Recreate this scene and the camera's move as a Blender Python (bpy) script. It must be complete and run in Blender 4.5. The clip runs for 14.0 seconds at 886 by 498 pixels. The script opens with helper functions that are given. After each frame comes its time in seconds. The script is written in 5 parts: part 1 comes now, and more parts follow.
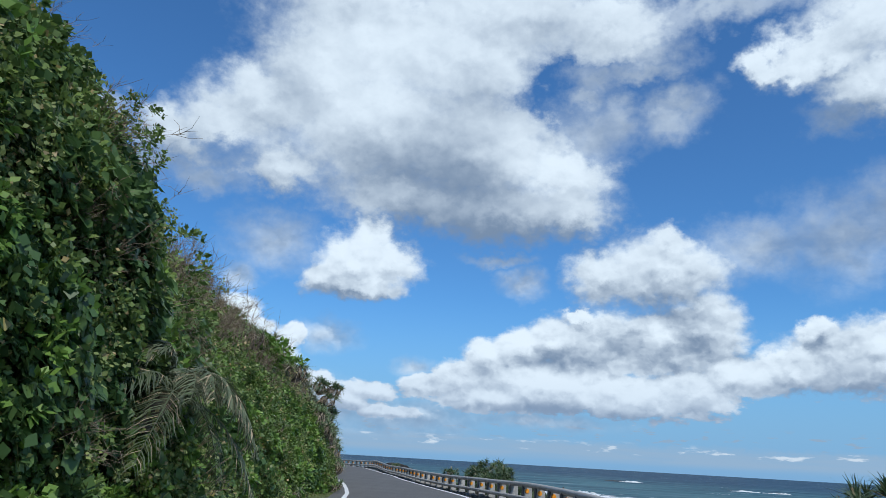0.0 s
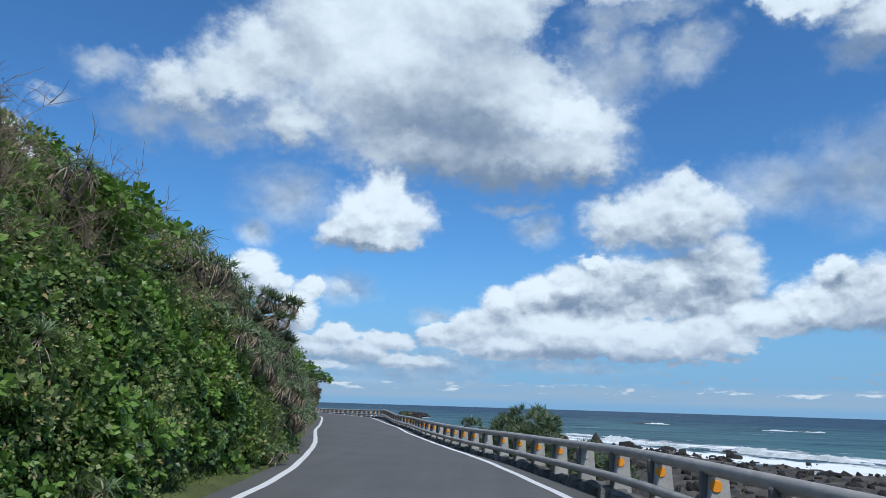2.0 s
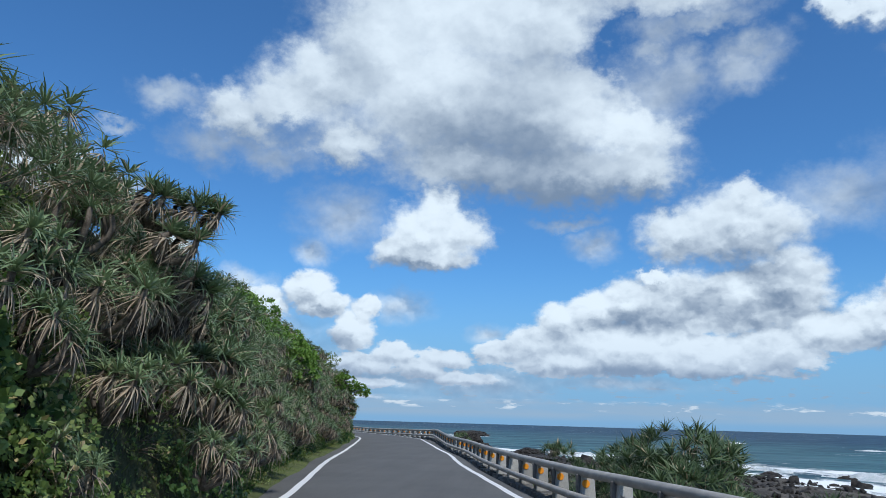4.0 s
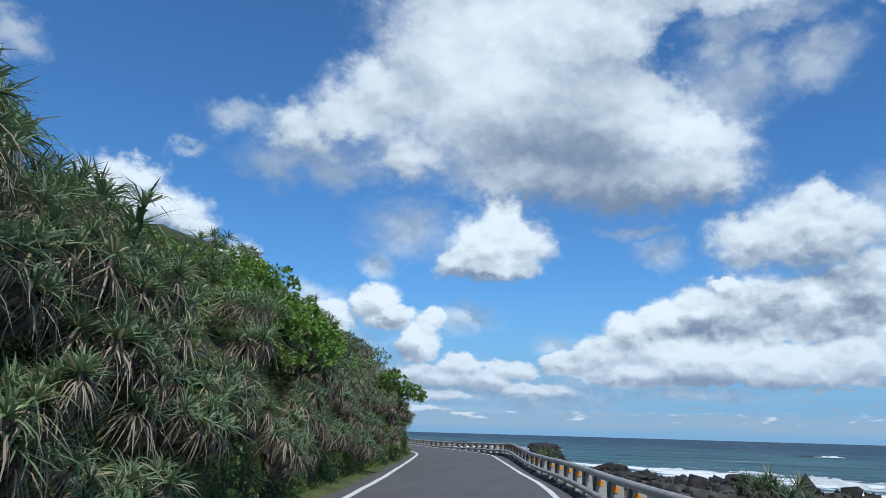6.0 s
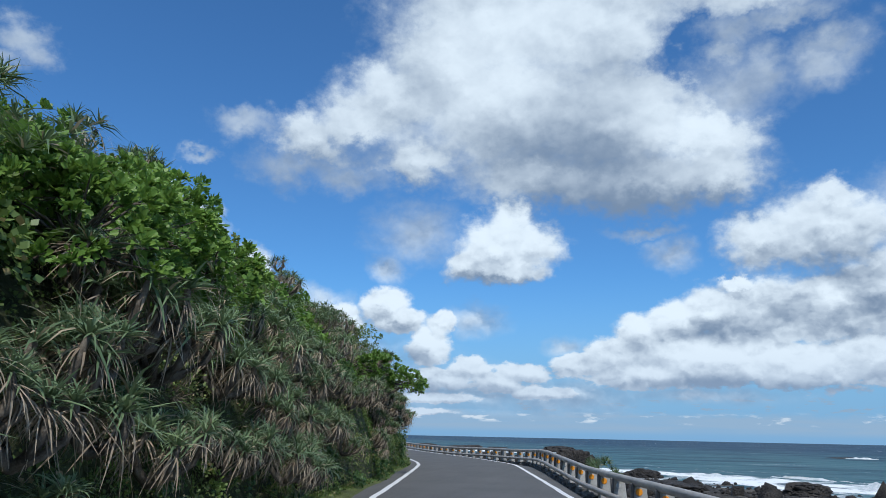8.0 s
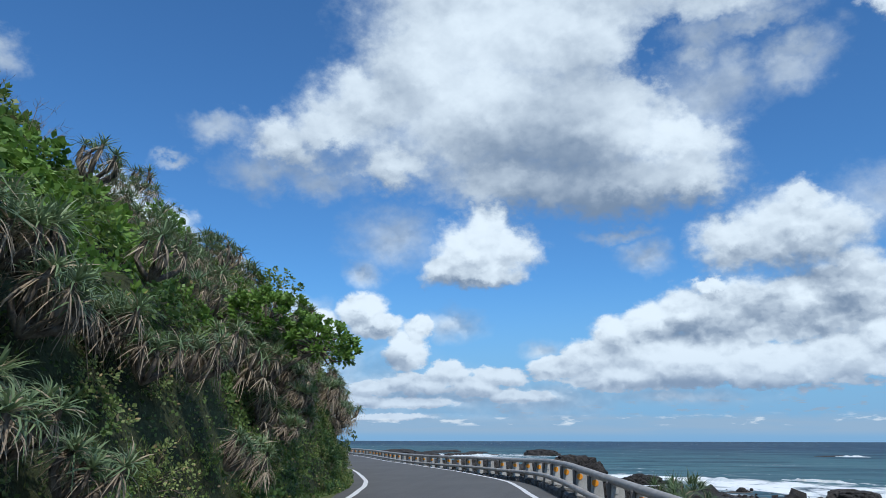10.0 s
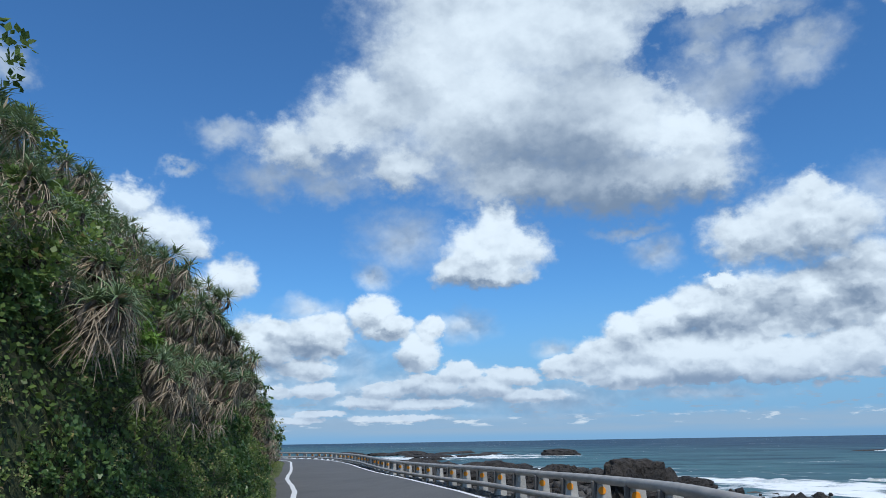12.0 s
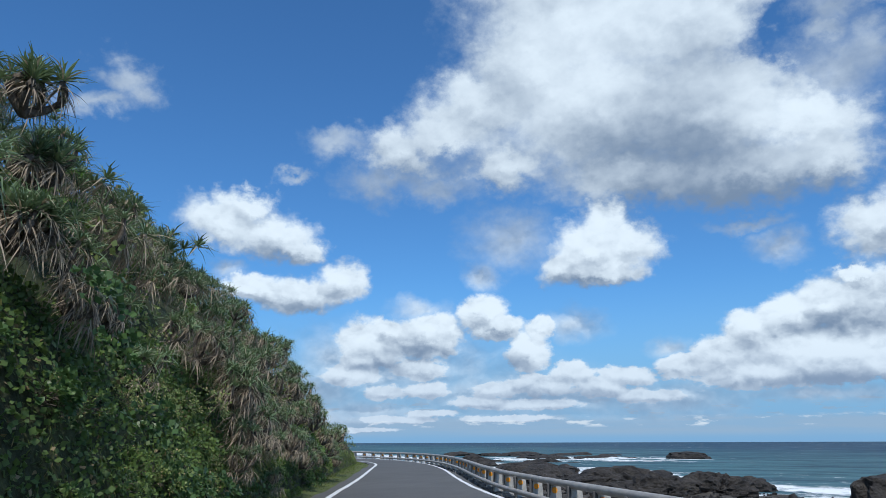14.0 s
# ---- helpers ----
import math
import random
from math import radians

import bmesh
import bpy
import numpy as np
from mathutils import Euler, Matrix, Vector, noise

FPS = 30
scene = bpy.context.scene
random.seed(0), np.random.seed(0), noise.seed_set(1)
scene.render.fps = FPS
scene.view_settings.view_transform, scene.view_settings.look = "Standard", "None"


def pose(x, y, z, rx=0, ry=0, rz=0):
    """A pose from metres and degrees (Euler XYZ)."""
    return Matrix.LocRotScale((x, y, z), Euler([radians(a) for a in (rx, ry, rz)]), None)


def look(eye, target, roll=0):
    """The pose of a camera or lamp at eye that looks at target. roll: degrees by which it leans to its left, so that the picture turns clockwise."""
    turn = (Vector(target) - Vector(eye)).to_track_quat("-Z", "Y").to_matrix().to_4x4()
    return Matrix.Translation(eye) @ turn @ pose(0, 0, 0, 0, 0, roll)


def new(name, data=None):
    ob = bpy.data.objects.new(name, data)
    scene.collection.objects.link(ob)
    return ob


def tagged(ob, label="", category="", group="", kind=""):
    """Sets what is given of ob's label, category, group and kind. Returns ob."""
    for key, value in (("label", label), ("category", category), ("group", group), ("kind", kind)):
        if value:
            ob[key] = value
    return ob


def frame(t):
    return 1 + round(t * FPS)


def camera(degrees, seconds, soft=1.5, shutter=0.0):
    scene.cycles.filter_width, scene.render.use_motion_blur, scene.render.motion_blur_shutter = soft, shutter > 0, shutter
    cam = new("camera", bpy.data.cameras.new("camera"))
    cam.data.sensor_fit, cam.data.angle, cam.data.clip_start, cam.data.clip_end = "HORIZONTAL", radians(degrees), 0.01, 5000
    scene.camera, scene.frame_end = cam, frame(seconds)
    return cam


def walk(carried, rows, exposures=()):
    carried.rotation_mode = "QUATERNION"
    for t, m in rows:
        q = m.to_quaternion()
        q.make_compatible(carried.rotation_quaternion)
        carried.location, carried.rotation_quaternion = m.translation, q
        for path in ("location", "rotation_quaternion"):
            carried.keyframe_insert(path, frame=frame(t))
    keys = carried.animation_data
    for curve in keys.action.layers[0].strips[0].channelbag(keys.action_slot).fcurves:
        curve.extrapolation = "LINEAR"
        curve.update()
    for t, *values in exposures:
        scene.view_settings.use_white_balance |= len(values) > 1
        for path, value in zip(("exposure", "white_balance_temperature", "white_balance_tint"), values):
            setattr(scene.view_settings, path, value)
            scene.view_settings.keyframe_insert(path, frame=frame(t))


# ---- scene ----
cam = camera(63.0, 14.0, soft=0.75)
PATH = [
    (0, pose(0.000, 0.000, 1.55, 106.212, -3.208, -0.000)),
    (0.5, pose(0.091, 3.351, 1.55, 105.756, -2.808, 0.327)),
    (1, pose(0.166, 6.698, 1.55, 104.196, -2.283, 0.650)),
    (1.5, pose(0.188, 10.061, 1.55, 101.652, -1.725, 0.930)),
    (2, pose(0.153, 13.429, 1.55, 102.195, -1.759, 1.575)),
    (2.5, pose(0.046, 16.778, 1.55, 102.802, -1.905, 2.439)),
    (5, pose(-1.512, 32.747, 1.55, 103.761, -1.414, 8.907)),
    (5.5, pose(-2.028, 35.760, 1.55, 104.025, -1.487, 10.277)),
    (6, pose(-2.592, 38.766, 1.55, 104.189, -1.635, 11.215)),
    (6.5, pose(-3.134, 41.784, 1.55, 104.371, -1.505, 11.799)),
    (7, pose(-3.710, 44.820, 1.55, 104.471, -1.424, 12.063)),
    (7.5, pose(-4.284, 47.851, 1.55, 104.467, -1.328, 12.109)),
    (8, pose(-4.859, 50.866, 1.55, 104.431, -1.187, 12.103)),
    (10.5, pose(-7.520, 68.065, 1.55, 104.937, 0.230, 10.052)),
    (11, pose(-8.011, 71.927, 1.55, 105.017, 0.596, 10.001)),
    (11.5, pose(-8.578, 75.758, 1.55, 104.941, 0.904, 10.489)),
    (12, pose(-9.238, 79.457, 1.55, 104.888, 0.908, 11.512)),
    (12.5, pose(-9.936, 83.001, 1.55, 105.003, 0.747, 13.129)),
    (13, pose(-10.742, 86.415, 1.55, 105.060, 0.389, 15.172)),
    (13.5, pose(-11.592, 89.572, 1.55, 105.049, 0.092, 17.559)),
    (14, pose(-12.482, 92.449, 1.55, 104.952, 0.179, 20.105)),
]
walk(cam, PATH)

# ---- sky, clouds and sun ----
SUN_AZ, SUN_EL = radians(153.0), radians(54.0)
world = bpy.data.worlds.new("sky")
scene.world = world
world.use_nodes = True


class Net:
    """Short hand for building node trees."""

    def __init__(self, tree):
        self.t = tree

    def add(self, kind, **settings):
        n = self.t.nodes.new(kind)
        for key, value in settings.items():
            if key == "op":
                n.operation = value
            elif key == "blend":
                n.data_type, n.blend_type = "RGBA", value
            elif key == "mode":
                n.interpolation_type = value
        return n

    def put(self, socket, value):
        if isinstance(value, bpy.types.NodeSocket):
            self.t.links.new(value, socket)
        elif value is not None:
            socket.default_value = value

    def m(self, op, a, b=None, c=None):
        n = self.add("ShaderNodeMath", op=op)
        for s, v in zip(n.inputs, (a, b, c)):
            self.put(s, v)
        return n.outputs[0]

    def v(self, op, a, b=None, c=None):
        n = self.add("ShaderNodeVectorMath", op=op)
        for s, v in zip(n.inputs, (a, b, c)):
            self.put(s, v)
        return n.outputs["Value" if op in ("LENGTH", "DOT_PRODUCT", "DISTANCE") else "Vector"]

    def noise(self, vec, scale, detail=4.0, rough=0.55, color=False, dist=0.0):
        n = self.add("ShaderNodeTexNoise")
        self.put(n.inputs["Vector"], vec)
        self.put(n.inputs["Scale"], scale)
        n.inputs["Detail"].default_value = detail
        n.inputs["Roughness"].default_value = rough
        n.inputs["Distortion"].default_value = dist
        return n.outputs["Color" if color else "Fac"]

    def step(self, x, lo, hi, a=0.0, b=1.0):
        n = self.add("ShaderNodeMapRange", mode="SMOOTHSTEP")
        for k, val in zip(("Value", "From Min", "From Max", "To Min", "To Max"), (x, lo, hi, a, b)):
            self.put(n.inputs[k], val)
        return n.outputs[0]

    def mix(self, fac, a, b, blend="MIX"):
        n = self.add("ShaderNodeMix", blend=blend)
        self.put(n.inputs[0], fac)
        self.put(n.inputs[6], a if isinstance(a, bpy.types.NodeSocket) else (*a, 1))
        self.put(n.inputs[7], b if isinstance(b, bpy.types.NodeSocket) else (*b, 1))
        return n.outputs[2]


net = Net(world.node_tree)
sky = net.add("ShaderNodeTexSky")
sky.sky_type, sky.sun_disc = "NISHITA", False
sky.sun_elevation, sky.sun_rotation = SUN_EL, SUN_AZ
sky.altitude, sky.air_density, sky.dust_density, sky.ozone_density = 10, 1.0, 0.6, 2.5
way = net.add("ShaderNodeTexCoord").outputs["Generated"]
axes = net.add("ShaderNodeSeparateXYZ")
net.put(axes.inputs[0], way)
azimuth = net.m("MULTIPLY", net.m("ARCTAN2", axes.outputs[0], axes.outputs[1]), 57.29578)
height = net.m("MULTIPLY", net.m("ARCSINE", axes.outputs[2]), 57.29578)
flat = net.add("ShaderNodeCombineXYZ")
net.put(flat.inputs[0], azimuth)
net.put(flat.inputs[1], height)
angles = flat.outputs[0]
# ragged edges: the place is shifted by coarse and fine noise, less so near the horizon
small_low = net.step(height, 0.5, 24.0, 0.16, 1.0)
tall = net.v("MULTIPLY", way, (1.0, 1.0, 1.2))
warp_a = net.v("SUBTRACT", net.noise(tall, 11.0, 3.0, 0.5, True), (0.5, 0.5, 0.5))
warp_b = net.v("SUBTRACT", net.noise(tall, 38.0, 8.0, 0.6, True), (0.5, 0.5, 0.5))
warp = net.v("ADD", net.v("MULTIPLY", warp_a, (5.0, 3.6, 0.0)), net.v("MULTIPLY", warp_b, (4.2, 3.6, 0.0)))
scaled = net.add("ShaderNodeVectorMath", op="SCALE")
net.put(scaled.inputs[0], warp)
net.put(scaled.inputs["Scale"], small_low)
ragged = net.v("ADD", angles, scaled.outputs[0])


def puffs(place, rows, soft=0.35):
    """How far inside the nearest of some puffs (azimuth, height, half width, half height in degrees) a direction lies."""
    near = None
    for a, h, w, t in rows:
        d = net.v("LENGTH", net.v("MULTIPLY_ADD", place, (1 / w, 1 / t, 0), (-a / w, -h / t, 0)))
        near = d if near is None else net.m("SMOOTH_MIN", near, d, soft)
    return near


GREAT = [(-7.1, 31.9, 9.9, 4.5), (0.7, 31.1, 6.7, 4.4), (-12.8, 29, 4.9, 4.2), (-16.6, 26.1, 4.6, 2.6), (-19.6, 23.3, 4.5, 3), (-23.3, 22.6, 3.5, 2.1), (-7.1, 25.2, 9.6,
         5.6), (1.8, 24.4, 8.2, 5.1), (8.8, 22.3, 4, 3.1), (3.4, 19.5, 7.9, 2.4), (-4.3, 19.9, 6.5, 2.2), (-15.2, 21.3, 3.8, 1.8), (9.2, 19.3, 3.3, 1.9), (-10.7, 35.5,
         6.6, 3.5), (1.8, 34.9, 7.7, 3.1), (12.8, 33.1, 5.8, 2.8), (5.8, 34.6, 6.6, 3.6)]
SMALL = [(-6.9, 16.1, 2.3, 2.3), (-8, 14.4, 3.4, 2), (-4.8, 14.6, 2.6, 1.9), (-10.3, 13.2, 1.8, 1.3), (-7.5, 12.8, 3.9, 1.2)]
BANK = [(16.8, 15, 5, 2.7), (12.6, 14.6, 3.1, 2.2), (10.4, 11.5, 1.4, 0.7), (8.7, 9.3, 2.8, 1.7), (5.4, 8.5, 2.3, 1.4), (2.9, 7.5, 1.9, 1.6), (0.7, 5.8, 2.3, 1.4), (-2.3,
        5.4, 1.5, 0.9), (11.8, 9, 4.2, 2.8), (16.6, 9.3, 3.8, 2.7), (19.4, 10.1, 3, 3), (7.7, 5.8, 6.3, 2), (14.1, 5.3, 6.1, 1.5), (18.6, 5.6, 3.3, 1.8), (3.6, 4.6, 4.9,
        1), (17.4, 17.1, 2, 1.2)]
BANK_EAST = [(28.4, 8, 4.5, 2.1), (25.2, 7.6, 2.9, 1.5), (31.2, 8.3, 3.3, 2.6), (27.2, 10, 1.4, 0.9), (33.3, 30.8, 4.7, 2.8), (29, 29.5, 4.3, 1.9), (25.3, 29.3, 2.1,
             1.1), (31.8, 27, 3.3, 2.2), (36.4, 27.5, 3.9, 3.5), (34.7, 8.6, 3.3, 2.5), (22.2, 6.8, 3.4, 1.5)]
HEAPS = [(-17.1, 9.8, 2, 1.3), (-15.8, 8.7, 2.2, 0.9), (-12.2, 8.6, 1.2, 0.9), (-13.4, 6.7, 1.8, 1.6), (-25.6, 7.4, 2.7, 1.8), (-21.2, 8.1, 2.7, 1.9), (-22, 5.5, 2.4,
         0.9), (-27.3, 5, 2.2, 0.8), (-35.9, 18, 2, 1.2), (-37.7, 16.5, 3.2, 1.7), (-33.9, 15.7, 3.1, 1.7), (-31.7, 14.7, 2, 1.1), (-28.4, 12, 2.1, 1.7), (-31.9, 11, 3.5,
         1.4), (-35, 11.3, 2.1, 1.1), (-24.3, 8.5, 1.6, 0.9), (-26.5, 6.1, 1.8, 1.1)]
LOW = [(-10, 4.9, 1.8, 0.9), (-12.4, 4.1, 2.8, 0.9), (-15.9, 3.9, 2.2, 0.7), (-7.9, 4, 2.3, 0.8), (-24.7, 3.7, 1.7, 0.6), (-17.2, 2.9, 2.4, 0.5), (-12.9, 2.7, 3.4, 0.4),
       (-21.1, 2.1, 2.2, 0.3), (-15.1, 1.7, 3.9, 0.3), (-23.8, 1.6, 3, 0.3), (-4.4, 3.3, 2.9, 0.5), (-26.3, 0.9, 2.6, 0.2), (-5.9, 4.8, 2.1, 0.8), (-21.2, 3.9, 1.8, 0.6)]
MIST = [(-29.1, 23.2, 2.2, 1.2), (-21.2, 19.9, 4.6, 1.2), (-25, 20.4, 2.7, 1.1), (10.9, 25.3, 3.7, 2.4), (13.3, 26.3, 1.8, 1.9), (-14.7, 15.6, 3, 2), (-16.7, 12.6, 1.3,
        1), (5.5, 13.6, 1.6, 1.1), (3.7, 15.7, 2.2, 0.5), (-9.8, 8.7, 2, 1), (18.6, 27.4, 2.6, 1.3), (15.7, 29.9, 3.6, 0.8), (-2.7, 6.7, 1.3, 0.6), (11.1, 29.4, 1.9,
        1.7), (-32.3, 20.2, 1.3, 0.5), (-21.5, 10.3, 1.1, 0.5), (17.3, 26.2, 2.7, 1.6), (23.5, 16.2, 4.3, 2), (29.2, 16.5, 3.9, 2.9), (32.1, 17.4, 3.4, 2.7), (29.9, 25.1,
        2.2, 1.3), (9.9, 27.9, 2.2, 1.1)]
MIST_WEST = [(21.7, 33.6, 7.5, 1.1), (16.1, 31.2, 2.8, 1.6), (-3, 3.1, 5.2, 1.3), (7, 3.2, 5.1, 0.6), (-45.8, 25.8, 1.6, 1.2), (-48.6, 24.1, 2.3, 0.8), (-28.7, 6.3, 2.6,
             1.9), (-29.9, 3.9, 3.8, 1.7), (-29.8, 1.8, 5.1, 1), (-36.8, 12.7, 1.3, 0.8), (-22.3, 10.3, 1.8, 0.8), (-23.8, 5.7, 7.9, 2.6), (-15, 3.5, 8.7, 1.7), (-10.7,
             3.4, 6.4, 1.3), (-25.5, 2.2, 3.9, 0.8)]
HOLES = [(8.2, 28.3, 2.4, 1.4), (12.8, 29, 2.6, 0.9), (8.2, 29.4, 1.2, 1.4), (-19.5, 22.4, 1.9, 1.1)]
GREY = [(-5.2, 22.3, 7.1, 3.3, 0.55), (2.6, 20, 7.5, 2.6, 0.6), (4.6, 17.5, 8.1, 1.2, 0.5), (-15.7, 28, 2.5, 3, 0.28), (-23.3, 21.9, 3.7, 1.9, 0.35), (0.6, 27, 4.2, 2.5,
        0.3), (-8.9, 11.7, 3.6, 0.9, 0.7), (13.7, 9.3, 4, 1.4, 0.5), (8, 7.6, 2.2, 0.7, 0.4), (18.9, 9.2, 1.8, 1.7, 0.4), (11.4, 3.8, 8.1, 0.5, 0.6), (15.5, 13, 4, 1.2,
        0.3), (11.1, 24.6, 3.7, 2.4, 0.35), (2.8, 5.8, 1.7, 0.6, 0.4), (7.2, 4.3, 2.4, 0.5, 0.5), (-16.6, 21.3, 3.8, 1.3, 0.25)]
GREY_EAST = [(28.2, 9, 2.1, 1.1, 0.5), (30, 6.1, 4.6, 0.7, 0.6), (28.8, 16.2, 5, 2.3, 0.4), (8.9, 32.9, 5, 1.4, 0.22), (30.1, 25.4, 3, 1.5, 0.4), (17.7, 11.4, 2.5, 1.1,
             0.5), (-16.2, 8.3, 2.2, 0.6, 0.6), (-21.6, 6.8, 2.7, 0.6, 0.5), (-24.7, 5.7, 2.6, 0.5, 0.5), (-32.1, 14.1, 2.7, 0.6, 0.45), (-31.9, 9.9, 3.5, 0.6, 0.4),
             (-14.9, 6.1, 1.3, 0.7, 0.4), (-10.7, 3.2, 5.1, 0.3, 0.4)]
WHITE = [(8.4, 22.1, 3.6, 2.3, 0.65), (-7.6, 28.8, 5.4, 2.9, 0.25), (-9.5, 23.9, 3.8, 2, 0.2), (-6.9, 15.9, 2.8, 2.2, 0.35), (16.3, 10.1, 0.8, 0.9, 0.5), (6.5, 6, 3.6,
         0.7, 0.35), (11.6, 6.3, 3.4, 0.6, 0.35), (5.5, 9.5, 1.2, 0.6, 0.35), (-13.3, 7.1, 2, 1.3, 0.35), (-16.6, 9.7, 2, 1.6, 0.35), (10.4, 11.6, 1.2, 0.5, 0.35)]


def all_puffs(place):
    near = puffs(place, GREAT, 0.45)
    for rows in (SMALL, BANK, BANK_EAST, HEAPS, LOW):
        near = net.m("MINIMUM", near, puffs(place, rows, 0.3))
    return near


def glow_of(place, rows):
    """Soft patches (azimuth, height, half width, half height, strength), added up."""
    total = 0.0
    for a, h, w, t, strength in rows:
        d = net.v("MULTIPLY_ADD", place, (1 / w, 1 / t, 0), (-a / w, -h / t, 0))
        total = net.m("ADD", net.m("MULTIPLY", net.m("POWER", 0.45, net.v("DOT_PRODUCT", d, d)), strength), total)
    return total


inside = all_puffs(ragged)
lift = net.add("ShaderNodeCombineXYZ")
lift.inputs[0].default_value = 0.2
net.put(lift.inputs[1], net.step(height, 0.0, 24.0, 0.35, 1.5))
above = all_puffs(net.v("ADD", ragged, lift.outputs[0]))
fine = net.noise(tall, 60.0, 7.0, 0.6)
hole = net.step(puffs(ragged, HOLES, 0.3), 2.0, 0.1, 0.0, 0.62)
edge = net.m("SUBTRACT", net.m("ADD", net.m("SUBTRACT", 1.1, inside), net.m("MULTIPLY", net.m("SUBTRACT", fine, 0.5), 0.45)), hole)
broken = net.noise(net.v("MULTIPLY", way, (1.0, 1.0, 2.2)), 46.0, 5.0, 0.6)
edge = net.m("ADD", edge, net.m("MULTIPLY", net.m("SUBTRACT", broken, 0.5), net.step(height, 9.0, 3.0, 0.15, 1.5)))
cover = net.step(edge, net.step(height, 7.0, 20.0, -0.14, -0.34), net.step(height, 7.0, 20.0, 0.24, 0.58))
# thin cloud with no firm edge
misty = net.m("MINIMUM", puffs(ragged, MIST, 0.3), puffs(ragged, MIST_WEST, 0.3))
mist = net.m("ADD", net.m("SUBTRACT", 1.15, misty), net.m("MULTIPLY", net.m("SUBTRACT", net.noise(tall, 24.0, 6.0, 0.6), 0.5), 1.1))
mist = net.m("MULTIPLY", net.step(mist, -0.6, 1.25), 0.8)
# clouds of the rest of the sky, outside the part that the blue gaps belong to
beyond = net.m("MAXIMUM", net.m("DIVIDE", net.m("SUBTRACT", net.m("ABSOLUTE", azimuth), 60.0), 10.0), net.m("DIVIDE", net.m("SUBTRACT", height, 38.5), 6.0))
beyond = net.m("MINIMUM", net.m("MAXIMUM", beyond, 0.0), 1.0)
rest = net.m("MULTIPLY", net.step(net.noise(tall, 2.6, 7.0, 0.6), 0.47, 0.6), beyond)
# thin grey layer just over the horizon
layer = net.m("MULTIPLY", net.m("MULTIPLY", net.step(height, 0.2, 0.8), net.step(net.m("ADD", height, net.m("MULTIPLY", broken, 0.9)), 2.5, 1.95)),
              net.step(net.noise(net.v("MULTIPLY", way, (2.2, 2.2, 30.0)), 3.0, 4.0, 0.55), 0.3, 0.6, 0.5, 0.9))
# torn scraps low over the sea: a white line of tops on the layer, and small grey flecks above it
drawn = net.v("MULTIPLY", way, (1.0, 1.0, 4.5))
tops = net.m("MULTIPLY", net.m("MULTIPLY", net.step(height, 1.0, 1.25), net.step(height, 2.1, 1.4)), net.step(net.noise(drawn, 24.0, 6.0, 0.6), 0.55, 0.66))
flecks = net.m("MULTIPLY", net.m("MULTIPLY", net.step(height, 1.7, 2.1), net.step(height, 3.4, 2.6)), net.step(net.noise(drawn, 34.0, 5.0, 0.55), 0.57, 0.66, 0.0, 0.7))
whole = net.m("MAXIMUM", net.m("MAXIMUM", cover, rest), mist)
# billows: light on the sides that face up
billow_a = net.noise(tall, 14.0, 4.0, 0.5)
billow_b = net.noise(net.v("ADD", tall, (0.006, 0.0, 0.022)), 14.0, 4.0, 0.5)
lit = net.m("MULTIPLY", net.m("SUBTRACT", billow_a, billow_b), net.step(height, 8.0, 20.0, 1.0, 0.7))


def heaps(place, scale):
    n = net.add("ShaderNodeTexVoronoi")
    n.feature = "SMOOTH_F1"
    net.put(n.inputs["Vector"], place)
    n.inputs["Scale"].default_value, n.inputs["Detail"].default_value, n.inputs["Smoothness"].default_value = scale, 2.0, 0.8
    n.inputs["Roughness"].default_value = 0.55
    return n.outputs["Distance"]


curled = net.v("ADD", net.v("MULTIPLY", way, (1.0, 1.0, 1.5)), net.v("MULTIPLY", warp_b, (0.03, 0.03, 0.03)))
small_a = heaps(net.v("ADD", curled, (0.004, 0.0, 0.014)), 34.0)
small_b = heaps(curled, 34.0)
lit = net.m("ADD", lit, net.m("MULTIPLY", net.m("SUBTRACT", small_a, small_b), net.step(height, 8.0, 20.0, 0.55, 0.14)))
soft_place = net.v("ADD", angles, net.v("MULTIPLY", scaled.outputs[0], (0.7, 0.7, 0.0)))
grey = net.m("ADD", glow_of(soft_place, GREY), glow_of(soft_place, GREY_EAST))
white = glow_of(soft_place, WHITE)
upper = net.m("MINIMUM", net.m("MAXIMUM", net.m("MULTIPLY", net.m("SUBTRACT", above, inside), net.step(height, 8.0, 20.0, 0.9, 0.4)), -0.3), 0.28)
tone = net.m("ADD", net.m("ADD", net.m("ADD", 0.58, upper), lit), net.m("SUBTRACT", white, grey))
tone = net.m("SUBTRACT", tone, net.m("MULTIPLY", net.m("SUBTRACT", 1.0, cover), 0.30))
tone = net.step(tone, -0.5, 1.12)
cloud = net.mix(tone, (1.9, 2.75, 4.1), (7.8, 9.1, 10.3))
cloud = net.mix(net.step(height, 9.0, 1.0, 0.0, 0.42), cloud, (3.4, 4.7, 6.7))
blue = net.mix(1.0, sky.outputs[0], (0.50, 0.98, 1.40), "MULTIPLY")
blue = net.mix(net.step(height, 0.0, 13.0, 0.9, 0.0), blue, (2.1, 4.2, 7.0))
view = net.mix(layer, blue, (3.0, 4.5, 6.3))
view = net.mix(flecks, view, (3.0, 4.0, 5.3))
view = net.mix(whole, view, cloud)
view = net.mix(net.m("MULTIPLY", tops, 0.75), view, (7.2, 8.2, 9.2))
back = world.node_tree.nodes["Background"]
net.put(back.inputs[0], view)
back.inputs[1].default_value = 0.1

